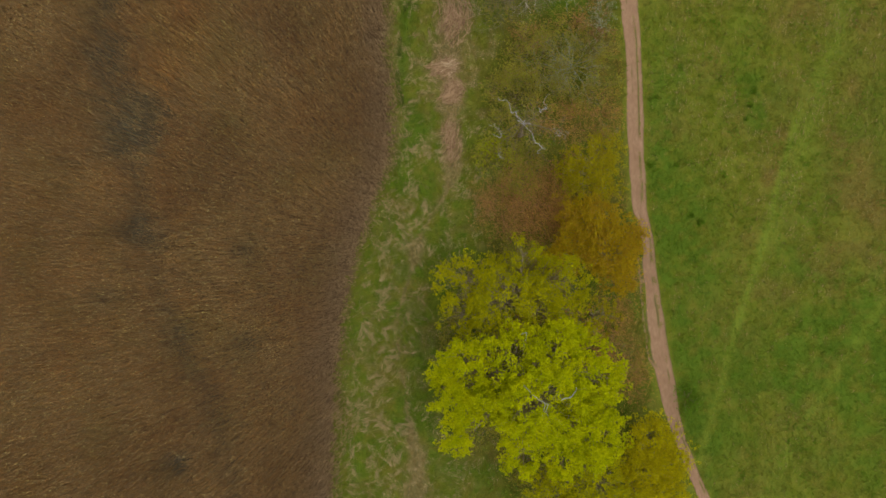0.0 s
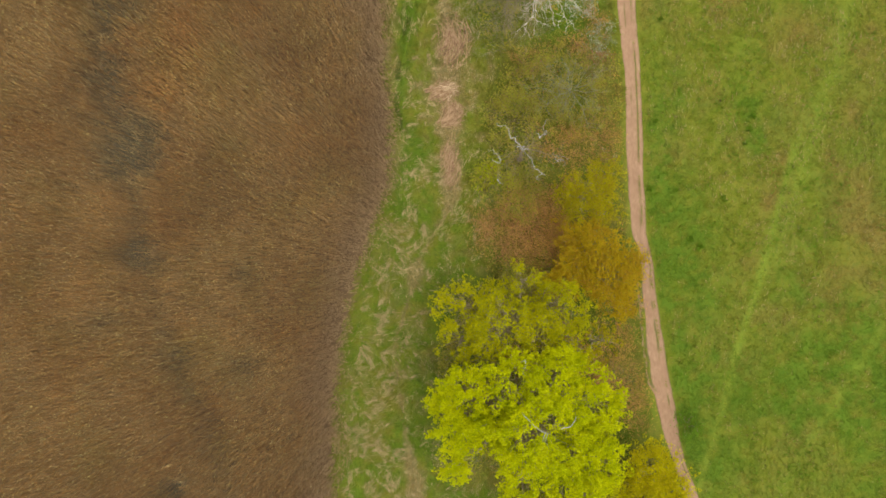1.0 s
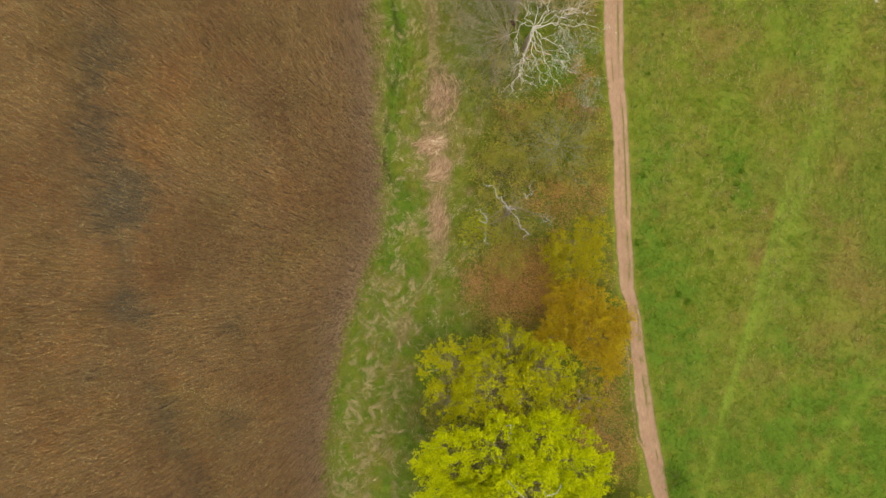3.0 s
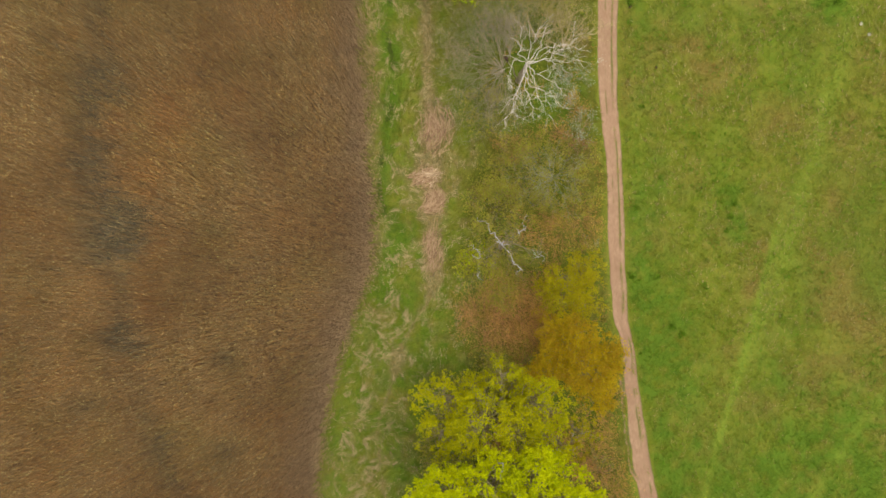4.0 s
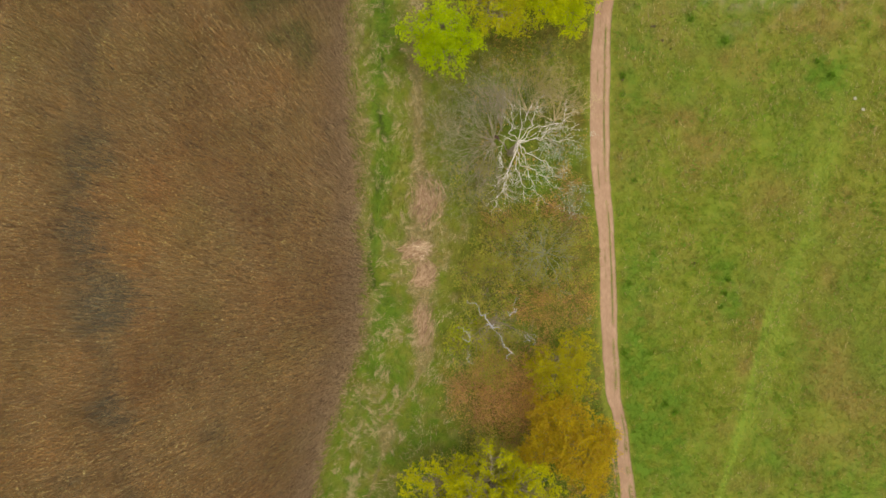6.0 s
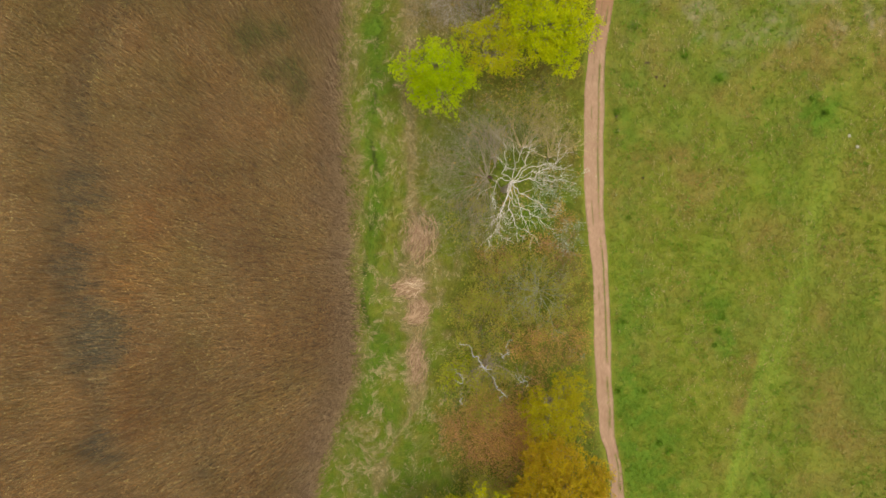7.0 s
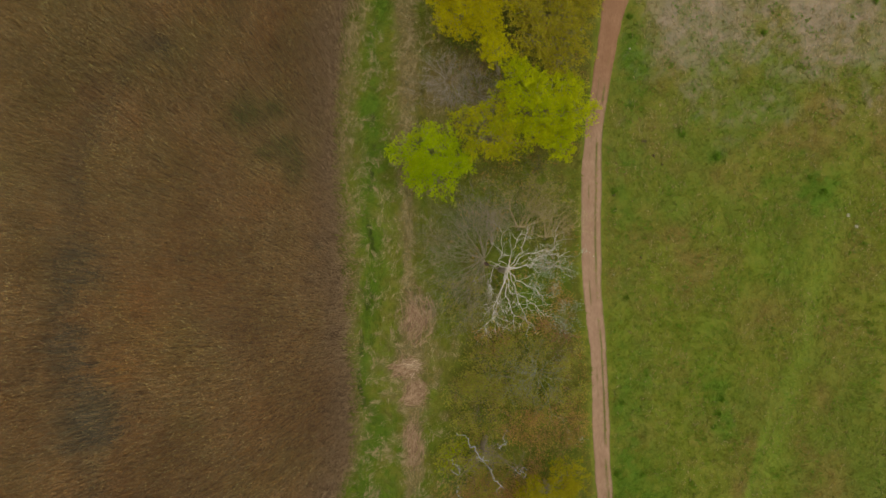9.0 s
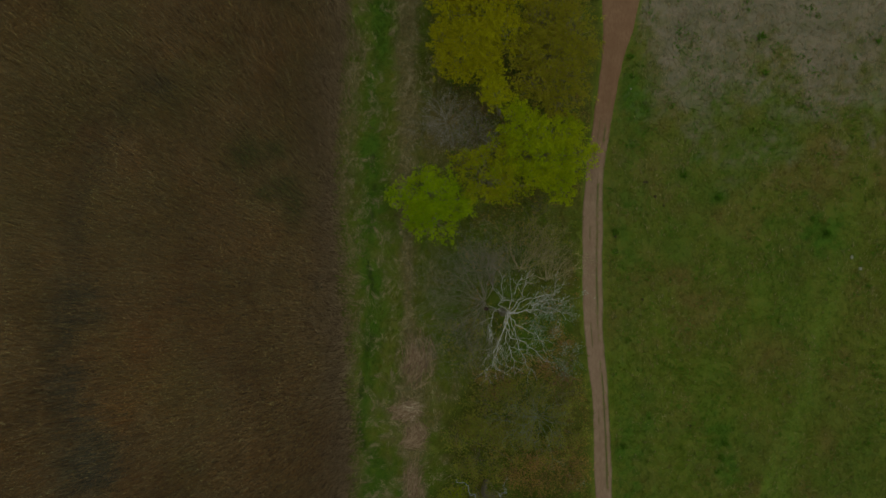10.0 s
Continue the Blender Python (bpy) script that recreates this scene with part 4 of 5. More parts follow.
leafy_tree("leafy_tree", "tall tree in golden-yellow young leaf", 2.2, 37.8,
           [(1.4, 37.0, 4.8, 1.5, 1.3), (3.0, 37.6, 5.0, 1.5, 1.3), (2.2, 39.4, 5.0, 1.8, 1.4), (0.5, 38.8, 4.4, 1.2, 1.1), (3.6, 41.0, 4.8, 1.8, 1.4), (0.3, 36.0, 4.2, 1.3, 1.0), (-0.4, 37.4, 4.0, 1.1, 1.0), (2.2, 35.8, 4.6, 1.1, 1.0), (-0.2, 40.6, 4.2, 1.4, 1.2)],
           112, GOLD, clumps=13, per=51, size=0.113, clump=0.42, hole=0.31, trunk=0.2)
leafy_tree("leafy_tree", "broad tree with small olive leaf buds", 6.6, 37.0,
           [(6.4, 36.4, 4.0, 1.9, 1.4), (7.4, 38.0, 4.0, 1.7, 1.3), (5.6, 38.6, 4.2, 1.6, 1.3), (7.6, 35.0, 3.6, 1.4, 1.0), (6.6, 40.6, 4.2, 1.9, 1.4), (5.2, 34.6, 3.9, 1.3, 1.1), (4.6, 36.6, 4.4, 1.3, 1.1), (6.9, 33.4, 3.4, 1.2, 0.9), (8.3, 36.6, 3.6, 1.0, 0.9)],
           113, BUDDING, clumps=13, per=46, size=0.105, clump=0.42, hole=0.30, trunk=0.18)

# the bleached dead tree: pale limbs that fork towards the path, and a broken dark stub
rng = np.random.default_rng(41)
white = thing("bare_tree", 3.1, 20.3, "dead tree with bleached white forking branches and no leaves", "tree")
o = np.array(white.location)
t = Tubes()
t.add(wander(o - [0, 0, 0.1], (3.5, 20.1, 5.15), rng, 7, 0.05), np.linspace(0.24, 0.06, 7), 10)
part("trunk", t.mesh("trunk", HAZE_BARK, o), white)
HEART = np.array((3.5, 20.1, 5.2))
for thick, *via in ((0.042, (2.88, 20.52), (3.16, 20.97), (3.05, 22.39)), (0.044, (3.68, 21.14), (4.37, 22.37)), (0.046, (4.37, 20.96), (4.68, 22.44)), (0.044, (4.78, 20.96), (6.16, 21.12), (6.51, 22.17)),
                    (0.050, (4.95, 20.25), (5.6, 20.85), (7.19, 21.11)), (0.052, (4.78, 20.08), (7.42, 19.88)), (0.050, (4.09, 19.28), (5.12, 18.85), (5.63, 18.22)), (0.054, (3.5, 18.9), (4.6, 18.09), (6.31, 17.1)),
                    (0.042, (3.91, 18.69), (4.49, 17.29), (5.0, 16.49)), (0.050, (3.3, 18.5), (3.67, 17.47), (3.97, 16.42)), (0.054, (3.12, 18.87), (2.63, 17.47), (2.18, 16.08)), (0.034, (3.0, 18.6), (2.75, 17.6), (2.87, 16.5)),
                    (0.034, (2.75, 20.3), (2.29, 19.3), (2.46, 18.24)), (0.030, (4.5, 20.5), (6.1, 20.4))):
    knots = [HEART + rng.normal(0, 0.07, 3)] + [np.array((vx, vy, 5.45 + 0.1 * rng.normal() - 0.1 * k)) for k, (vx, vy) in enumerate(via)]
    path = np.concatenate([wander(p, q, rng, 5, 0.19)[:-1] for p, q in zip(knots, knots[1:])] + [[knots[-1]]])
    t = Tubes()
    t.add(path, np.interp(np.linspace(0, 1, len(path)), [0, 0.5, 1], [0.46 * thick, thick * 0.34, 0.008]), 6)
    turn = 1.0
    for i in range(3, len(path) - 1):
        d = path[i + 1] - path[i - 1]
        d /= np.linalg.norm(d)
        for k in range(rng.integers(1, 3) if i > 5 else rng.integers(0, 2)):
            turn = turn * rng.choice((-1, -1, 1))
            side = np.cross(d, [0, 0, 1.0]) * turn
            way = d * rng.uniform(0.5, 1.2) + side * rng.uniform(0.3, 1.0) + [0, 0, rng.normal(0, 0.2)]
            branch(t, rng, path[i], way, rng.uniform(0.4, 1.5) * (1.15 - 0.04 * i), 0.0105 * (1.1 - 0.03 * i), 1, [], 0.30, 0.03, (2, 4), 0.65, 4)
    part("branch", t.mesh("branch", WHITE_BARK, o), white)
t = Tubes()
t.add(wander((2.3, 20.33, 4.5), (2.2, 20.3, 5.4), rng, 4, 0.04), np.linspace(0.04, 0.11, 4), 9)
t.add([(2.2, 20.3, 5.38), (2.1, 20.32, 5.5), (2.14, 20.3, 5.3)], [0.11, 0.10, 0.02], 9)
g = Tubes()
g.add(wander((3.1, 20.3, 0.6), (2.3, 20.33, 4.6), rng, 7, 0.04), np.linspace(0.045, 0.035, 7), 7)
part("lower_limb", g.mesh("lower_limb", HAZE_BARK, o), white, "thin grey-brown limb below the broken stub")
part("broken_limb", t.mesh("broken_limb", DARK_WOOD, o), white, "dark rotten stub of a broken limb")

# the brownish bare tree whose fine twigs fan out beside it
twiggy("bare_tree", "leafless tree with a haze of fine grey-brown twigs", "tree", 2.0, 20.9, 42, HAZE_BARK, 50, 5.2, 3, 0.014, 0.15, 0.0, (4, 6), azimuths=(50, 292), rise=(0.15, 1.5), from_z=1.2)
twiggy("bare_tree", "slender bare tree with upright grey-brown twigs", "tree", 2.5, 21.8, 48, HAZE_BARK, 18, 3.6, 3, 0.014, 0.10, 0.0, (3, 5), azimuths=(72, 112), rise=(0.5, 1.4), from_z=0.8)
twiggy("bare_tree", "small bare tree with yellowish grey twigs", "tree", 4.3, 23.0, 43, TAN_BARK, 20, 3.4, 3, 0.019, 0.18, 0.015, (4, 5), azimuths=(20, 150), rise=(0.3, 1.0), leaf=OLIVE, per=2, size=0.05, from_z=0.8)

twiggy("bare_tree", "bare young tree with tangled yellow-brown twigs", "tree", 6.0, 22.3, 44, TAN_BARK, 15, 2.9, 3, 0.019, 0.20, 0.015, (4, 5), azimuths=(10, 160), rise=(0.4, 1.2), from_z=0.8)

# the contorted dead tree with bare grey limbs
rng = np.random.default_rng(47)
dead = thing("dead_tree", 2.1, 9.2, "dead tree with contorted bare grey limbs", "tree")
o = np.array(dead.location)
t = Tubes()
t.add(wander(o - [0, 0, 0.1], (2.1, 9.0, 4.6), rng, 8, 0.07), np.linspace(0.20, 0.05, 8), 9)
part("trunk", t.mesh("trunk", WARM_BARK, o), dead)
for *via, thick in (((0.42, 10.36), (0.93, 10.15), (1.10, 9.85), (1.16, 9.45), (1.50, 9.24), (1.84, 8.84), (2.34, 8.71), 0.030), ((2.0, 8.6), (2.44, 8.11), (2.61, 7.74), (2.84, 7.5), (3.08, 7.24), (2.74, 6.9), 0.026),
                    ((3.49, 10.43), (3.35, 9.79), (3.25, 9.59), (2.95, 9.38), (2.78, 9.69), 0.022), ((-0.12, 8.77), (0.19, 8.57), (0.49, 8.26), (0.59, 7.99), (0.39, 7.93), (0.09, 8.16), 0.022),
                    ((3.68, 8.45), (4.02, 8.01), (4.45, 7.95), 0.019), ((4.0, 8.05), (4.25, 8.3), (4.52, 8.25), 0.014), ((0.59, 7.32), (0.43, 6.92), (0.53, 6.65), 0.014), ((1.6, 8.95), (1.9, 8.75), (2.0, 8.95), 0.034)):
    t = Tubes()
    knots = [np.array((vx, vy, 6.1 + 0.12 * rng.normal())) for vx, vy in via]
    path = np.concatenate([wander(p, q, rng, 5, 0.42)[:-1] for p, q in zip(knots, knots[1:])] + [[knots[-1]]])
    t.add(path, np.interp(np.linspace(0, 1, len(path)), [0, 0.3, 0.7, 1], [0.38 * thick, 0.6 * thick, 0.9 * thick, 0.48 * thick]), 6)
    for k in range(2):
        i = rng.integers(1, len(path))
        branch(t, rng, path[i], rng.normal(0, 1, 3) * [1, 1, 0.3] + [0, 0, 0.1], 0.3, 0.011, 1, [], 0.35, 0.0, (1, 2), 0.8, 4)
    part("bleached_limb", t.mesh("bleached_limb", SILVER_BARK, o), dead, "bleached silver-grey limb")
    g = Tubes()
    heart = np.array((2.1, 9.0, 4.4))
    g.add(wander(heart, path[len(path) // 2], rng, 6, 0.12), np.linspace(0.020, 0.012, 6), 5)
    for k in range(8):
        branch(g, rng, heart + (path[-1] - heart) * rng.uniform(0.2, 0.9), rng.normal(0, 1, 3) * [1, 1, 0.4], 0.9, 0.010, 1, [], 0.25, 0.0, (2, 4), 0.7, 4)
    part("limb", g.mesh("limb", WARM_BARK, o), dead)

# bushes of the belt
twiggy("shrub", "tall shrub of bare grey-green stems above olive bushes", "shrub", 5.4, 13.5, 51, SAGE_BARK, 20, 3.0, 3, 0.018, 0.16, 0.01, (3, 4), OLIVE, 1, 0.06, 0.1, rise=(0.5, 1.6), from_z=0.8)
for k, (x, y) in enumerate(((4.1, 14.7), (6.6, 14.9), (7.0, 12.7), (5.2, 11.8), (3.9, 12.6))):
    twiggy("shrub", "olive leafy bush round a bare grey-green shrub", "shrub", x, y, 251 + k, WARM_BARK, 14, 1.7, 2, 0.012, 0.16, 0.02, (3, 5), OLIVE, 6, 0.09, 0.14, rise=(0.4, 1.5))
twiggy("shrub", "loose shrub with olive-yellow leaves", "shrub", 2.6, 13.6, 52, WARM_BARK, 18, 2.4, 2, 0.015, 0.15, 0.02, (4, 6), OLIVE, 8, 0.099, 0.165, rise=(0.4, 1.4))
twiggy("shrub", "loose shrub with olive-green leaves", "shrub", 1.6, 11.4, 53, WARM_BARK, 18, 2.2, 2, 0.015, 0.15, 0.02, (4, 6), OLIVE, 8, 0.099, 0.165, rise=(0.4, 1.4))
twiggy("shrub", "yellow-green shrub below a dead tree", "shrub", 0.9, 7.4, 54, WARM_BARK, 18, 2.0, 2, 0.013, 0.15, 0.02, (4, 6), OLIVE, 8, 0.099, 0.151, rise=(0.4, 1.4))
twiggy("shrub", "yellow-green shrub with thin stems", "shrub", 2.4, 6.6, 55, WARM_BARK, 16, 1.9, 2, 0.013, 0.15, 0.02, (4, 6), OLIVE, 7, 0.099, 0.151, rise=(0.4, 1.4))
twiggy("shrub", "red-brown leafless shrub of fine twigs", "shrub", 0.7, 4.2, 56, RED_BARK, 24, 2.0, 2, 0.013, 0.14, 0.02, (4, 6), ROSY, 8, 0.064, 0.32, rise=(0.4, 1.3))
twiggy("shrub", "rust-coloured shrub in bud", "shrub", 2.9, 4.5, 57, RED_BARK, 26, 2.5, 2, 0.015, 0.14, 0.02, (4, 6), RUST, 10, 0.064, 0.34, rise=(0.5, 1.5))
twiggy("shrub", "rust-coloured shrub between budding trees", "shrub", 4.2, 2.6, 58, RED_BARK, 22, 2.2, 2, 0.015, 0.14, 0.02, (4, 6), RUST, 10, 0.064, 0.34, rise=(0.5, 1.5))
for k, (x, y) in enumerate(((3.4, -0.6), (5.0, -3.4), (6.6, -5.2), (2.2, -3.6), (7.7, -3.4), (8.1, -5.2), (8.3, -1.7), (9.0, -7.3))):
    twiggy("shrub", "rust-coloured bush below the lime-green trees", "shrub", x, y, 156 + k, RED_BARK, 14, 1.7, 2, 0.014, 0.14, 0.02, (3, 5), RUST, 6, 0.065, 0.278, rise=(0.5, 1.5))
for k, (x, y) in enumerate(((3.3, -1.5), (2.7, 0.2), (1.4, -0.6))):
    twiggy("shrub", "olive bush below the thin lime-green tree", "shrub", x, y, 371 + k, WARM_BARK, 16, 2.4, 2, 0.013, 0.15, 0.02, (4, 6), OLIVE, 8, 0.09, 0.17, rise=(0.6, 1.8))
for k, (x, y) in enumerate(((1.0, -8.8), (-0.8, -8.3), (0.4, -10.6), (3.2, -8.9), (-1.6, -4.6), (1.0, -6.2), (3.6, -5.4), (-0.6, -2.0), (2.4, -12.4))):
    twiggy("shrub", "grey-olive bush in the shade of the lime-green tree", "shrub", x, y, 391 + k, HAZE_BARK, 14, 2.1, 2, 0.013, 0.15, 0.02, (4, 6), OLIVE, 7, 0.09, 0.2, rise=(0.5, 1.6))
twiggy("shrub", "brownish shrub with thin red stems near the path", "shrub", 6.9, 16.4, 59, RED_BARK, 18, 1.5, 2, 0.018, 0.15, 0.02, (3, 5), rise=(0.4, 1.3))
twiggy("shrub", "small shrub with silvery new leaves", "shrub", 7.4, 17.1, 60, GREY_BARK, 12, 1.2, 2, 0.016, 0.15, 0.02, (3, 5), SILVER, 2, 0.065, 0.12, rise=(0.5, 1.5))
twiggy("shrub", "low shrub with silvery green leaves under white branches", "shrub", 6.9, 20.5, 61, GREY_BARK, 14, 1.7, 2, 0.018, 0.15, 0.02, (3, 5), SILVER, 2, 0.065, 0.16, rise=(0.4, 1.2))
twiggy("shrub", "low grey-leaved shrub beneath bleached branches", "shrub", 6.2, 19.2, 75, GREY_BARK, 12, 1.1, 2, 0.012, 0.15, 0.02, (3, 5), SILVER, 2, 0.06, 0.16, rise=(0.4, 1.2))
for k, (x, y) in enumerate(((6.7, 18.3), (3.6, 15.9), (5.4, 16.6), (2.4, 15.4))):
    twiggy("shrub", "small red-brown shrub below the bleached tree", "shrub", x, y, 411 + k, RED_BARK, 14, 1.1, 2, 0.010, 0.15, 0.02, (3, 5), RUST, 3, 0.06, 0.2, rise=(0.4, 1.3))
twiggy("shrub", "tiny shrub with silvery leaves at the path's edge", "shrub", 8.0, 9.4, 62, GREY_BARK, 6, 0.55, 1, 0.012, 0.15, 0.02, (3, 4), SILVER, 3, 0.065, 0.09, rise=(0.5, 1.5))
twiggy("shrub", "brown leafless shrub beside the path", "shrub", 7.2, 8.4, 63, RED_BARK, 16, 1.4, 2, 0.010, 0.15, 0.02, (3, 5), OLIVE, 2, 0.066, 0.103, rise=(0.4, 1.3))
for k, (x, y) in enumerate(((4.3, 10.2), (5.9, 10.0), (7.3, 10.4), (4.6, 7.4), (1.9, 5.6))):
    twiggy("shrub", "brown budding bush among olive shrubs", "shrub", x, y, 351 + k, RED_BARK, 14, 1.5, 2, 0.012, 0.15, 0.02, (3, 5), RUST, 4, 0.065, 0.25, rise=(0.4, 1.3))
twiggy("shrub", "bright yellow-green bush beside the dead tree", "shrub", 0.1, 7.9, 361, WARM_BARK, 14, 1.3, 2, 0.012, 0.15, 0.02, (3, 5), FRESH, 5, 0.08, 0.2, rise=(0.4, 1.3))
twiggy("shrub", "leafless pale grey shrub of tangled twigs", "shrub", -0.5, 33.2, 64, LILAC_BARK, 42, 2.2, 2, 0.013, 0.16, 0.02, (4, 6), rise=(0.3, 1.1))
twiggy("shrub", "leafless pale grey shrub below young trees", "shrub", 1.4, 32.3, 74, LILAC_BARK, 38, 1.9, 2, 0.013, 0.16, 0.02, (4, 6), OLIVE, 1, 0.06, 0.15, rise=(0.3, 1.1))
twiggy("shrub", "pale leafless shrub at the grass strip", "shrub", -2.1, 32.4, 65, HAZE_BARK, 20, 1.7, 2, 0.011, 0.16, 0.02, (3, 5), rise=(0.3, 1.1))
twiggy("shrub", "bright green low bush at the meadow's edge", "shrub", 12.9, -8.7, 66, BARK, 10, 0.8, 2, 0.010, 0.15, 0.02, (3, 4), DEEP, 5, 0.10, 0.2, rise=(0.4, 1.4))
twiggy("shrub", "leafless brown shrub behind the large tree", "shrub", 8.4, -6.2, 67, WARM_BARK, 18, 1.6, 2, 0.012, 0.15, 0.02, (3, 5), OLIVE, 2, 0.077, 0.110, rise=(0.4, 1.3))
twiggy("shrub", "olive undergrowth shrub below taller trees", "shrub", 5.2, 26.6, 68, WARM_BARK, 18, 1.8, 2, 0.012, 0.15, 0.02, (3, 5), OLIVE, 3, 0.077, 0.138, rise=(0.4, 1.3))
twiggy("shrub", "green low shrub under the bare tree", "shrub", 0.6, 18.6, 69, WARM_BARK, 14, 1.5, 2, 0.011, 0.15, 0.02, (3, 5), OLIVE, 6, 0.088, 0.138, rise=(0.4, 1.3))


def make_undergrowth(name, label, count, leaf, size, seed, low, high):
    """Low leafy growth between the trees, in loose clumps."""
    rng = np.random.default_rng(seed)
    x, y = scatter(rng, count, -0.5, 9.2, -17, 44)
    on = (x < track(y)[0] - 0.25) & (clouds(x, y, 1.5, seed) > 0.5) & (rng.random(count) < 0.4 + 0.6 * ramp(x, -0.5, 1.5))
    x, y = x[on], y[on]
    k = 7
    places = np.stack([x, y, height(x, y) + rng.uniform(low, high, len(x))], 1)
    places = np.repeat(places, k, 0) + rng.normal(0, 1, (len(x) * k, 3)) * [0.10, 0.10, 0.04]
    places[:, 2] = np.maximum(places[:, 2], height(places[:, 0], places[:, 1]) + 0.03)
    tagged(new(name, leaves_mesh(name, places, rng, size, leaf, (0, 0, 0))), label, "undergrowth", kind="stuff")


make_undergrowth("undergrowth", "low mixed olive undergrowth between the trees", 5200, OLIVE, 0.085, 301, 0.05, 0.35)
make_undergrowth("brown_undergrowth", "low rusty brown undergrowth between the trees", 2600, RUST, 0.075, 302, 0.05, 0.3)
make_undergrowth("green_undergrowth", "low fresh green herbs between the trees", 3000, DEEP, 0.085, 303, 0.05, 0.3)


# ---- small things ----
def straw_meshes():
    """Six locks of bent old stalks, each combed into one curve."""
    out = []
    for k in range(6):
        rng = np.random.default_rng(200 + k)
        n, steps = 30, 4
        curl = rng.uniform(-1.3, 1.3)
        turn = rng.normal(0, 0.22, n)
        root = rng.normal(0, 1, (n, 2)) * [0.16, 0.07]
        long = rng.uniform(0.5, 1.05, n)
        arch = rng.uniform(0.10, 0.30, n)
        wide = rng.uniform(0.006, 0.013, n)
        p, rows = root, []
        for i in range(steps + 1):
            u = i / steps
            a = turn + curl * u
            way = np.stack([np.cos(a), np.sin(a)], 1)
            side = np.stack([-way[:, 1], way[:, 0]], 1) * (wide * (1 - 0.8 * u))[:, None]
            h = arch * math.sin(math.pi * min(1.0, 0.08 + u * 0.85)) - 0.02
            rows += [np.c_[p - side, h], np.c_[p + side, h]]
            p = p + way * (long / steps)[:, None]
        v = np.stack(rows, 1).reshape(-1, 3)
        q = np.arange(n)[:, None] * (2 * steps + 2)
        f = np.concatenate([q + [2 * i, 2 * i + 1, 2 * i + 3, 2 * i + 2] for i in range(steps)], 1).reshape(-1, 4)
        out.append(mesh_of("straw_tussock", v, f, np.full(len(f), 4), BRIGHT_STRAW))
    return out


def place_tussocks():
    rng = np.random.default_rng(210)
    shapes = straw_meshes()
    count = 0
    while count < 270:
        y = rng.uniform(-16, 44) if count % 2 else rng.uniform(-16, 9)
        x = shore(y) + rng.uniform(0.3, 4.6)
        if x > -2.0 or clouds(x, y, 2.0, 33) < 0.36 or abs(x - np.interp(y, BAND[:, 0], BAND[:, 1])) < 0.5:
            continue
        ob = new("straw_tussock", shapes[rng.integers(6)])
        turn = -1.2 + 3.2 * float(clouds(x, y, 4.0, 34)) + rng.normal(0, 0.7)
        s = rng.uniform(0.45, 0.95) if y < 8 else rng.uniform(0.45, 0.85)
        ob.matrix_world = Matrix.LocRotScale((x, y, float(height(x, y))), Euler((0, 0, turn)), (s, s, s))
        tagged(ob, "bent tussock of pale straw in green grass", "grass tussock", "straw tussocks on the bank")
        count += 1


def make_heap(name, label, x, y, sx, sy, turn, n, seed, swirl=1.0, mat=PALE_STRAW):
    """A low heap of long stalks, pressed flat in one sweep."""
    rng = np.random.default_rng(seed)
    p = rng.normal(0, 0.5, (n, 2))
    p = p[np.hypot(p[:, 0], p[:, 1]) < 1.1]
    n = len(p)
    a = turn + 0.3 * rng.normal(0, 1, n) + swirl * p[:, 1] + 1.6 * (clouds(p[:, 0] * sx, p[:, 1] * sy, 0.7, seed) - 0.5)
    long = rng.uniform(0.5, 1.3, n)
    c = p * [sx, sy]
    h = 0.30 * np.exp(-(p ** 2).sum(1) * 1.6) * rng.uniform(0.3, 1.0, n) + 0.05
    way = np.stack([np.cos(a), np.sin(a)], 1)
    side = np.stack([-way[:, 1], way[:, 0]], 1) * rng.uniform(0.006, 0.020, (n, 1))
    u, w = c - way * long[:, None] / 2, c + way * long[:, None] / 2
    tilt = rng.normal(0, 0.05, n)
    v = np.stack([np.c_[u - side, np.maximum(h - tilt, 0)], np.c_[u + side, np.maximum(h - tilt, 0)], np.c_[c + side * 1.2, h + 0.05], np.c_[c - side * 1.2, h + 0.05], np.c_[w + side * 0.4, np.maximum(h + tilt, 0.0)]], 1).reshape(-1, 3)
    q = np.arange(n)[:, None] * 5
    f = np.concatenate([q + [0, 1, 2], q + [0, 2, 3], q + [3, 2, 4]], 1).reshape(-1, 3)
    ob = new(name, mesh_of(name, v, f, np.full(len(f), 3), mat))
    ob.location = (x, y, float(height(x, y)) - 0.02)
    tagged(ob, label, "straw heap", kind="stuff")


make_heap("straw_heap", "swept heap of pinkish pale flattened reed", -3.2, 13.7, 0.95, 0.75, 0.35, 420, 71, 0.3)
make_heap("straw_heap", "bright swept locks of pale dry reed", -3.0, 13.8, 0.7, 0.5, 0.32, 130, 76, 0.1, SWEPT_STRAW)
make_heap("straw_heap", "curled heap of pale flattened reed", -2.6, 12.1, 0.75, 0.95, 1.1, 420, 72, 1.3)
make_heap("straw_heap", "long low mat of brownish flattened reed", -2.5, 17.2, 1.2, 1.9, 1.4, 360, 73, 0.8)
make_heap("straw_heap", "thin strip of brownish flattened reed", -2.7, 8.8, 0.7, 1.7, 1.2, 220, 74, 0.3)


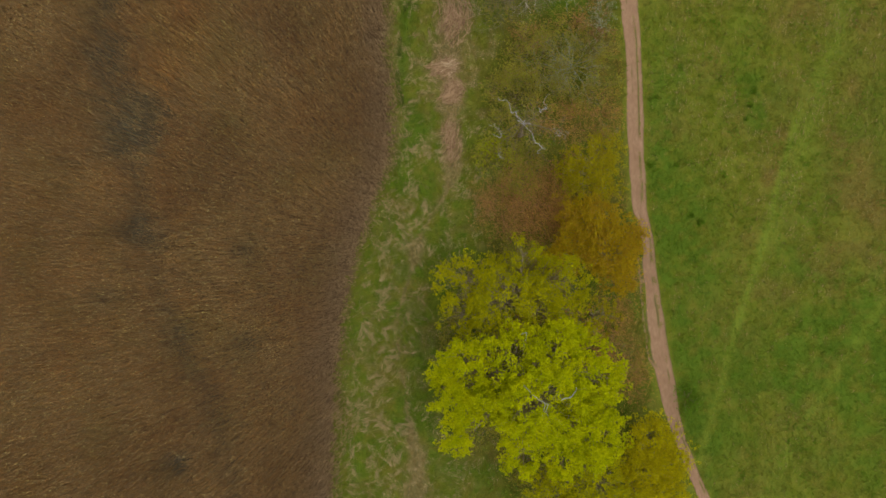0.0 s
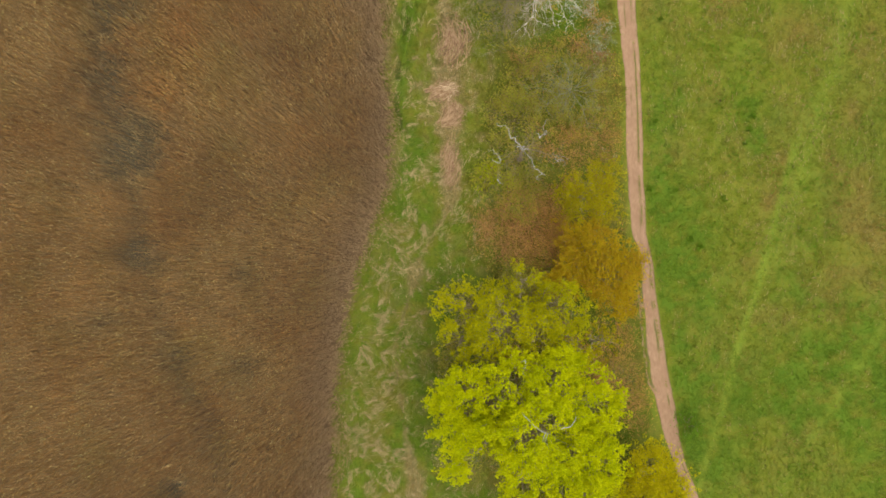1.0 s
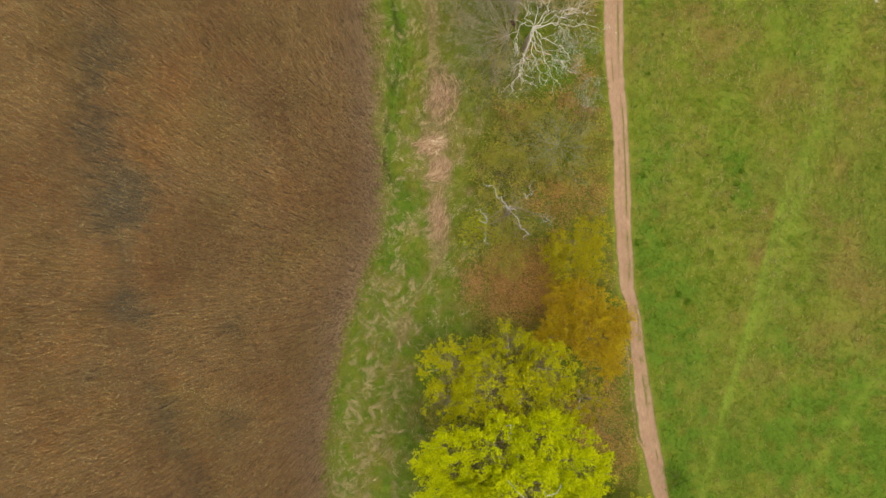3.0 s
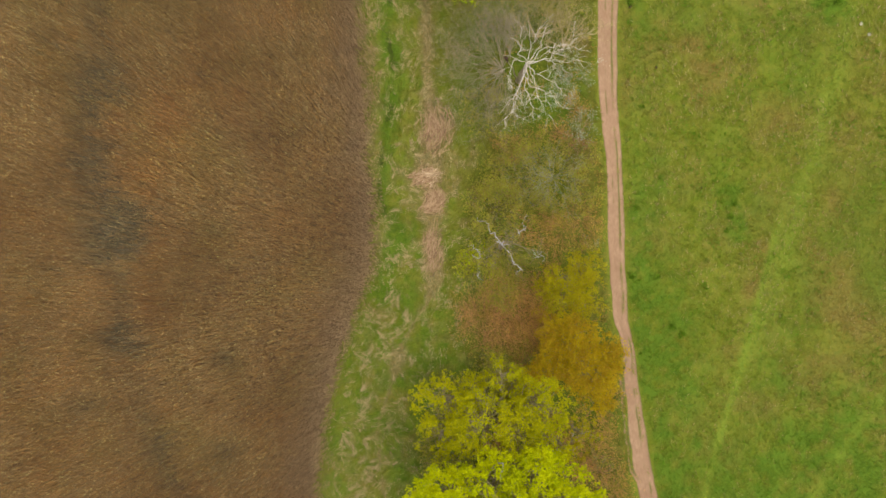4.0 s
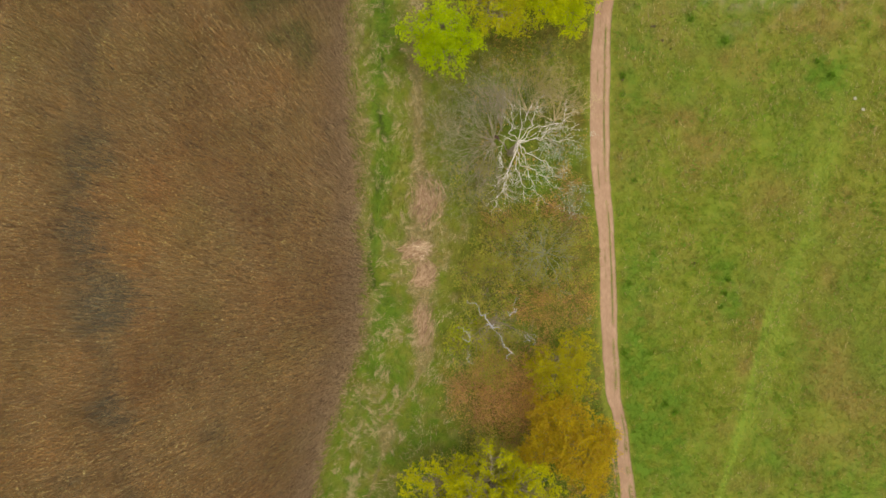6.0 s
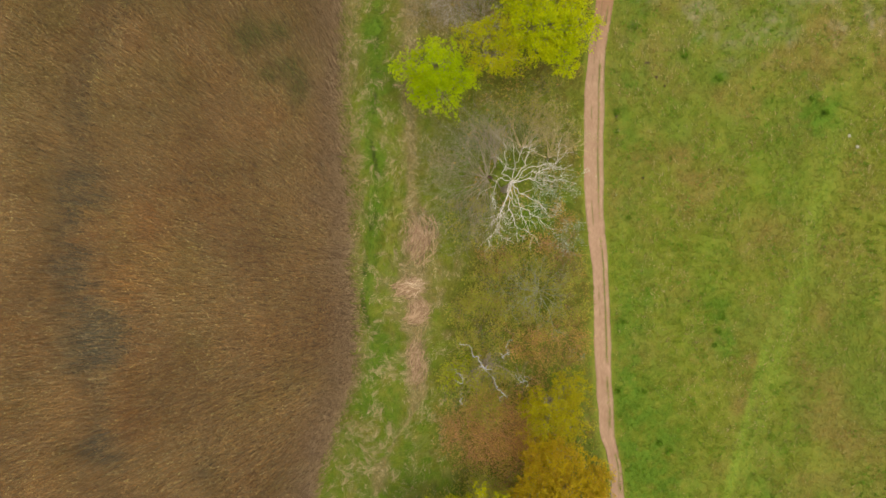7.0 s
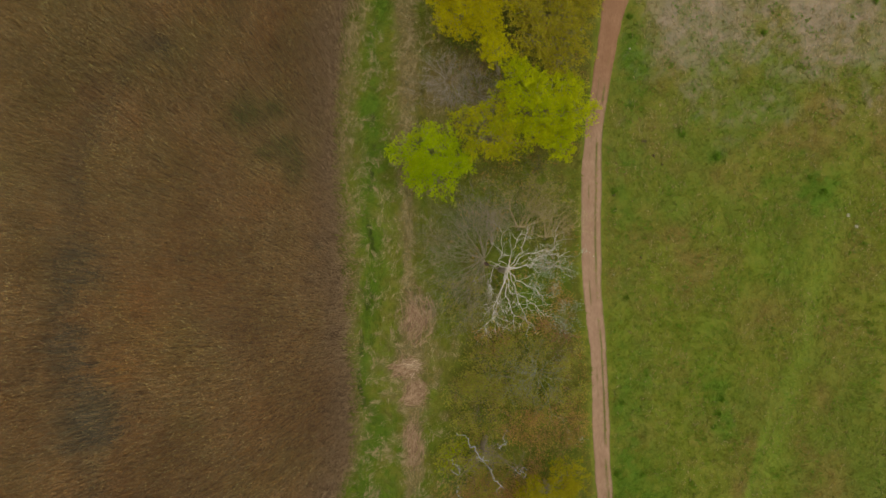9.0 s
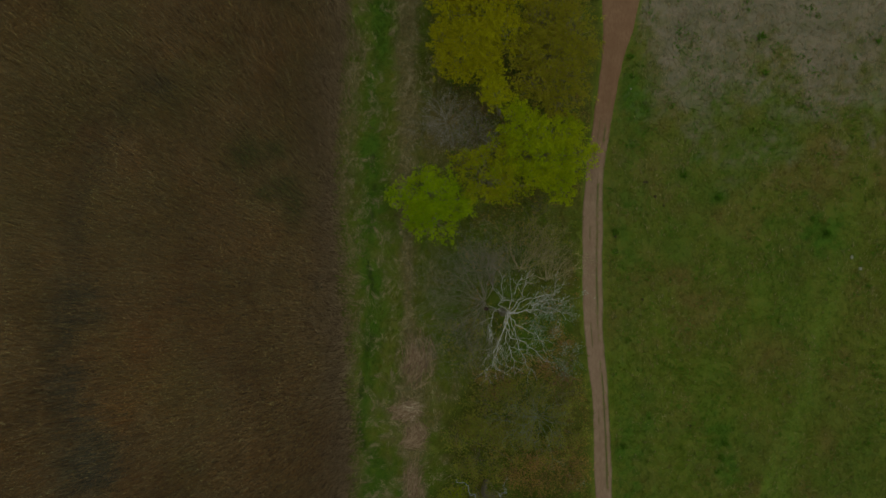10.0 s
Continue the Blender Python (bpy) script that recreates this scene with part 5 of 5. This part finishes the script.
def place_tufts():
    """Dark green tufts that stand out in the meadow."""
    shapes = []
    for k in range(3):
        rng = np.random.default_rng(220 + k)
        n = 60
        a = rng.uniform(0, 2 * math.pi, n)
        way = np.stack([np.cos(a), np.sin(a)], 1)
        root = way * rng.uniform(0, 0.12, (n, 1))
        side = np.stack([-way[:, 1], way[:, 0]], 1) * 0.022
        tip = root + way * rng.uniform(0.08, 0.34, (n, 1))
        v = np.stack([np.c_[root - side, np.full(n, -0.02)], np.c_[root + side, np.full(n, -0.02)], np.c_[tip, rng.uniform(0.12, 0.42, n)]], 1).reshape(-1, 3)
        shapes.append(mesh_of("grass_tuft", v, np.arange(3 * n), np.full(n, 3), DEEP))
    rng = np.random.default_rng(230)
    for x, y, s in ((17.5, 27.8, 1.1), (15.3, 29.3, 1.0), (10.65, 25.5, 1.0), (24.4, 25.4, 1.1), (10.65, 24.2, 0.8), (10.55, 6.9, 0.8), (17.1, 10.9, 1.0), (17.4, 11.8, 0.9), (13.8, 3.1, 1.1), (13.2, 3.6, 0.9),
                    (20.6, 38.7, 1.3), (20.8, 36.2, 1.0), (16.9, 10.0, 0.8), (28.2, 38.2, 0.9), (11.9, 37.5, 1.0), (12.0, 36.2, 0.8), (11.0, 11.5, 0.7), (11.4, 18.4, 0.7), (23.5, 26.3, 0.9), (12.3, 6.9, 0.7)):
        ob = new("grass_tuft", shapes[rng.integers(3)])
        ob.matrix_world = Matrix.LocRotScale((x, y, float(height(x, y))), Euler((0, 0, rng.uniform(0, 6))), (s, s, s))
        tagged(ob, "dark green grass tuft in the meadow", "grass tuft", "tufts in the meadow")


def place_stones():
    shapes = []
    for k in range(2):
        rng = np.random.default_rng(240 + k)
        bm = bmesh.new()
        bmesh.ops.create_icosphere(bm, subdivisions=2, radius=0.14)
        for v in bm.verts:
            v.co *= 0.85 + 0.3 * noise.noise(v.co * 6 + Vector((k * 5, 0, 0)))
            v.co.z *= 0.55
        me = bpy.data.meshes.new("stone")
        bm.to_mesh(me)
        bm.free()
        me.materials.append(STONE)
        shapes.append(me)
    for x, y, s in ((25.9, 23.8, 1.0), (26.4, 23.06, 1.05), (11.9, 35.3, 0.6), (12.2, 33.7, 0.45), (10.6, 19.9, 0.45), (22.3, 23.9, 0.35)):
        ob = new("stone", shapes[int(x * 10) % 2])
        ob.matrix_world = Matrix.LocRotScale((x, y, float(height(x, y)) + 0.05 * s), Euler((0, 0, x)), (s, s, s))
        tagged(ob, "small pale stone lying in the meadow grass", "stone", "stones in the meadow")


# soil mounds: x, y, width and depth as shares of the base shape
MOUNDS = ((12.76, 28.89, 1.1, 0.45), (13.38, 27.92, 0.6, 0.4), (13.9, 27.3, 0.4, 0.35), (10.68, 25.25, 0.6, 0.5), (12.38, 21.06, 0.5, 0.4), (17.4, 21.6, 0.35, 0.3), (15.28, 12.86, 0.35, 0.35))


def place_mounds():
    """Low crumbly mounds of dark dug soil among the grass."""
    shapes = []
    for k in range(3):
        bm = bmesh.new()
        bmesh.ops.create_icosphere(bm, subdivisions=3, radius=0.2)
        for v in bm.verts:
            v.co *= 0.8 + 0.5 * noise.noise(v.co * 7 + Vector((k * 3, 1, 0))) + 0.25 * noise.noise(v.co * 22)
            v.co.z *= 0.4
        me = bpy.data.meshes.new("soil_mound")
        bm.to_mesh(me)
        bm.free()
        me.materials.append(DARK_SOIL)
        shapes.append(me)
    for k, (x, y, sx, sy) in enumerate(MOUNDS):
        ob = new("soil_mound", shapes[k % 3])
        ob.matrix_world = Matrix.LocRotScale((x, y, float(height(x, y)) + 0.02), Euler((0, 0, 2.1 * k)), (sx, sy, 2.4))
        tagged(ob, "small low mound of dark crumbly soil in grass", "soil mound", "soil mounds in the meadow")


place_tussocks()
place_mounds()
place_tufts()
place_stones()
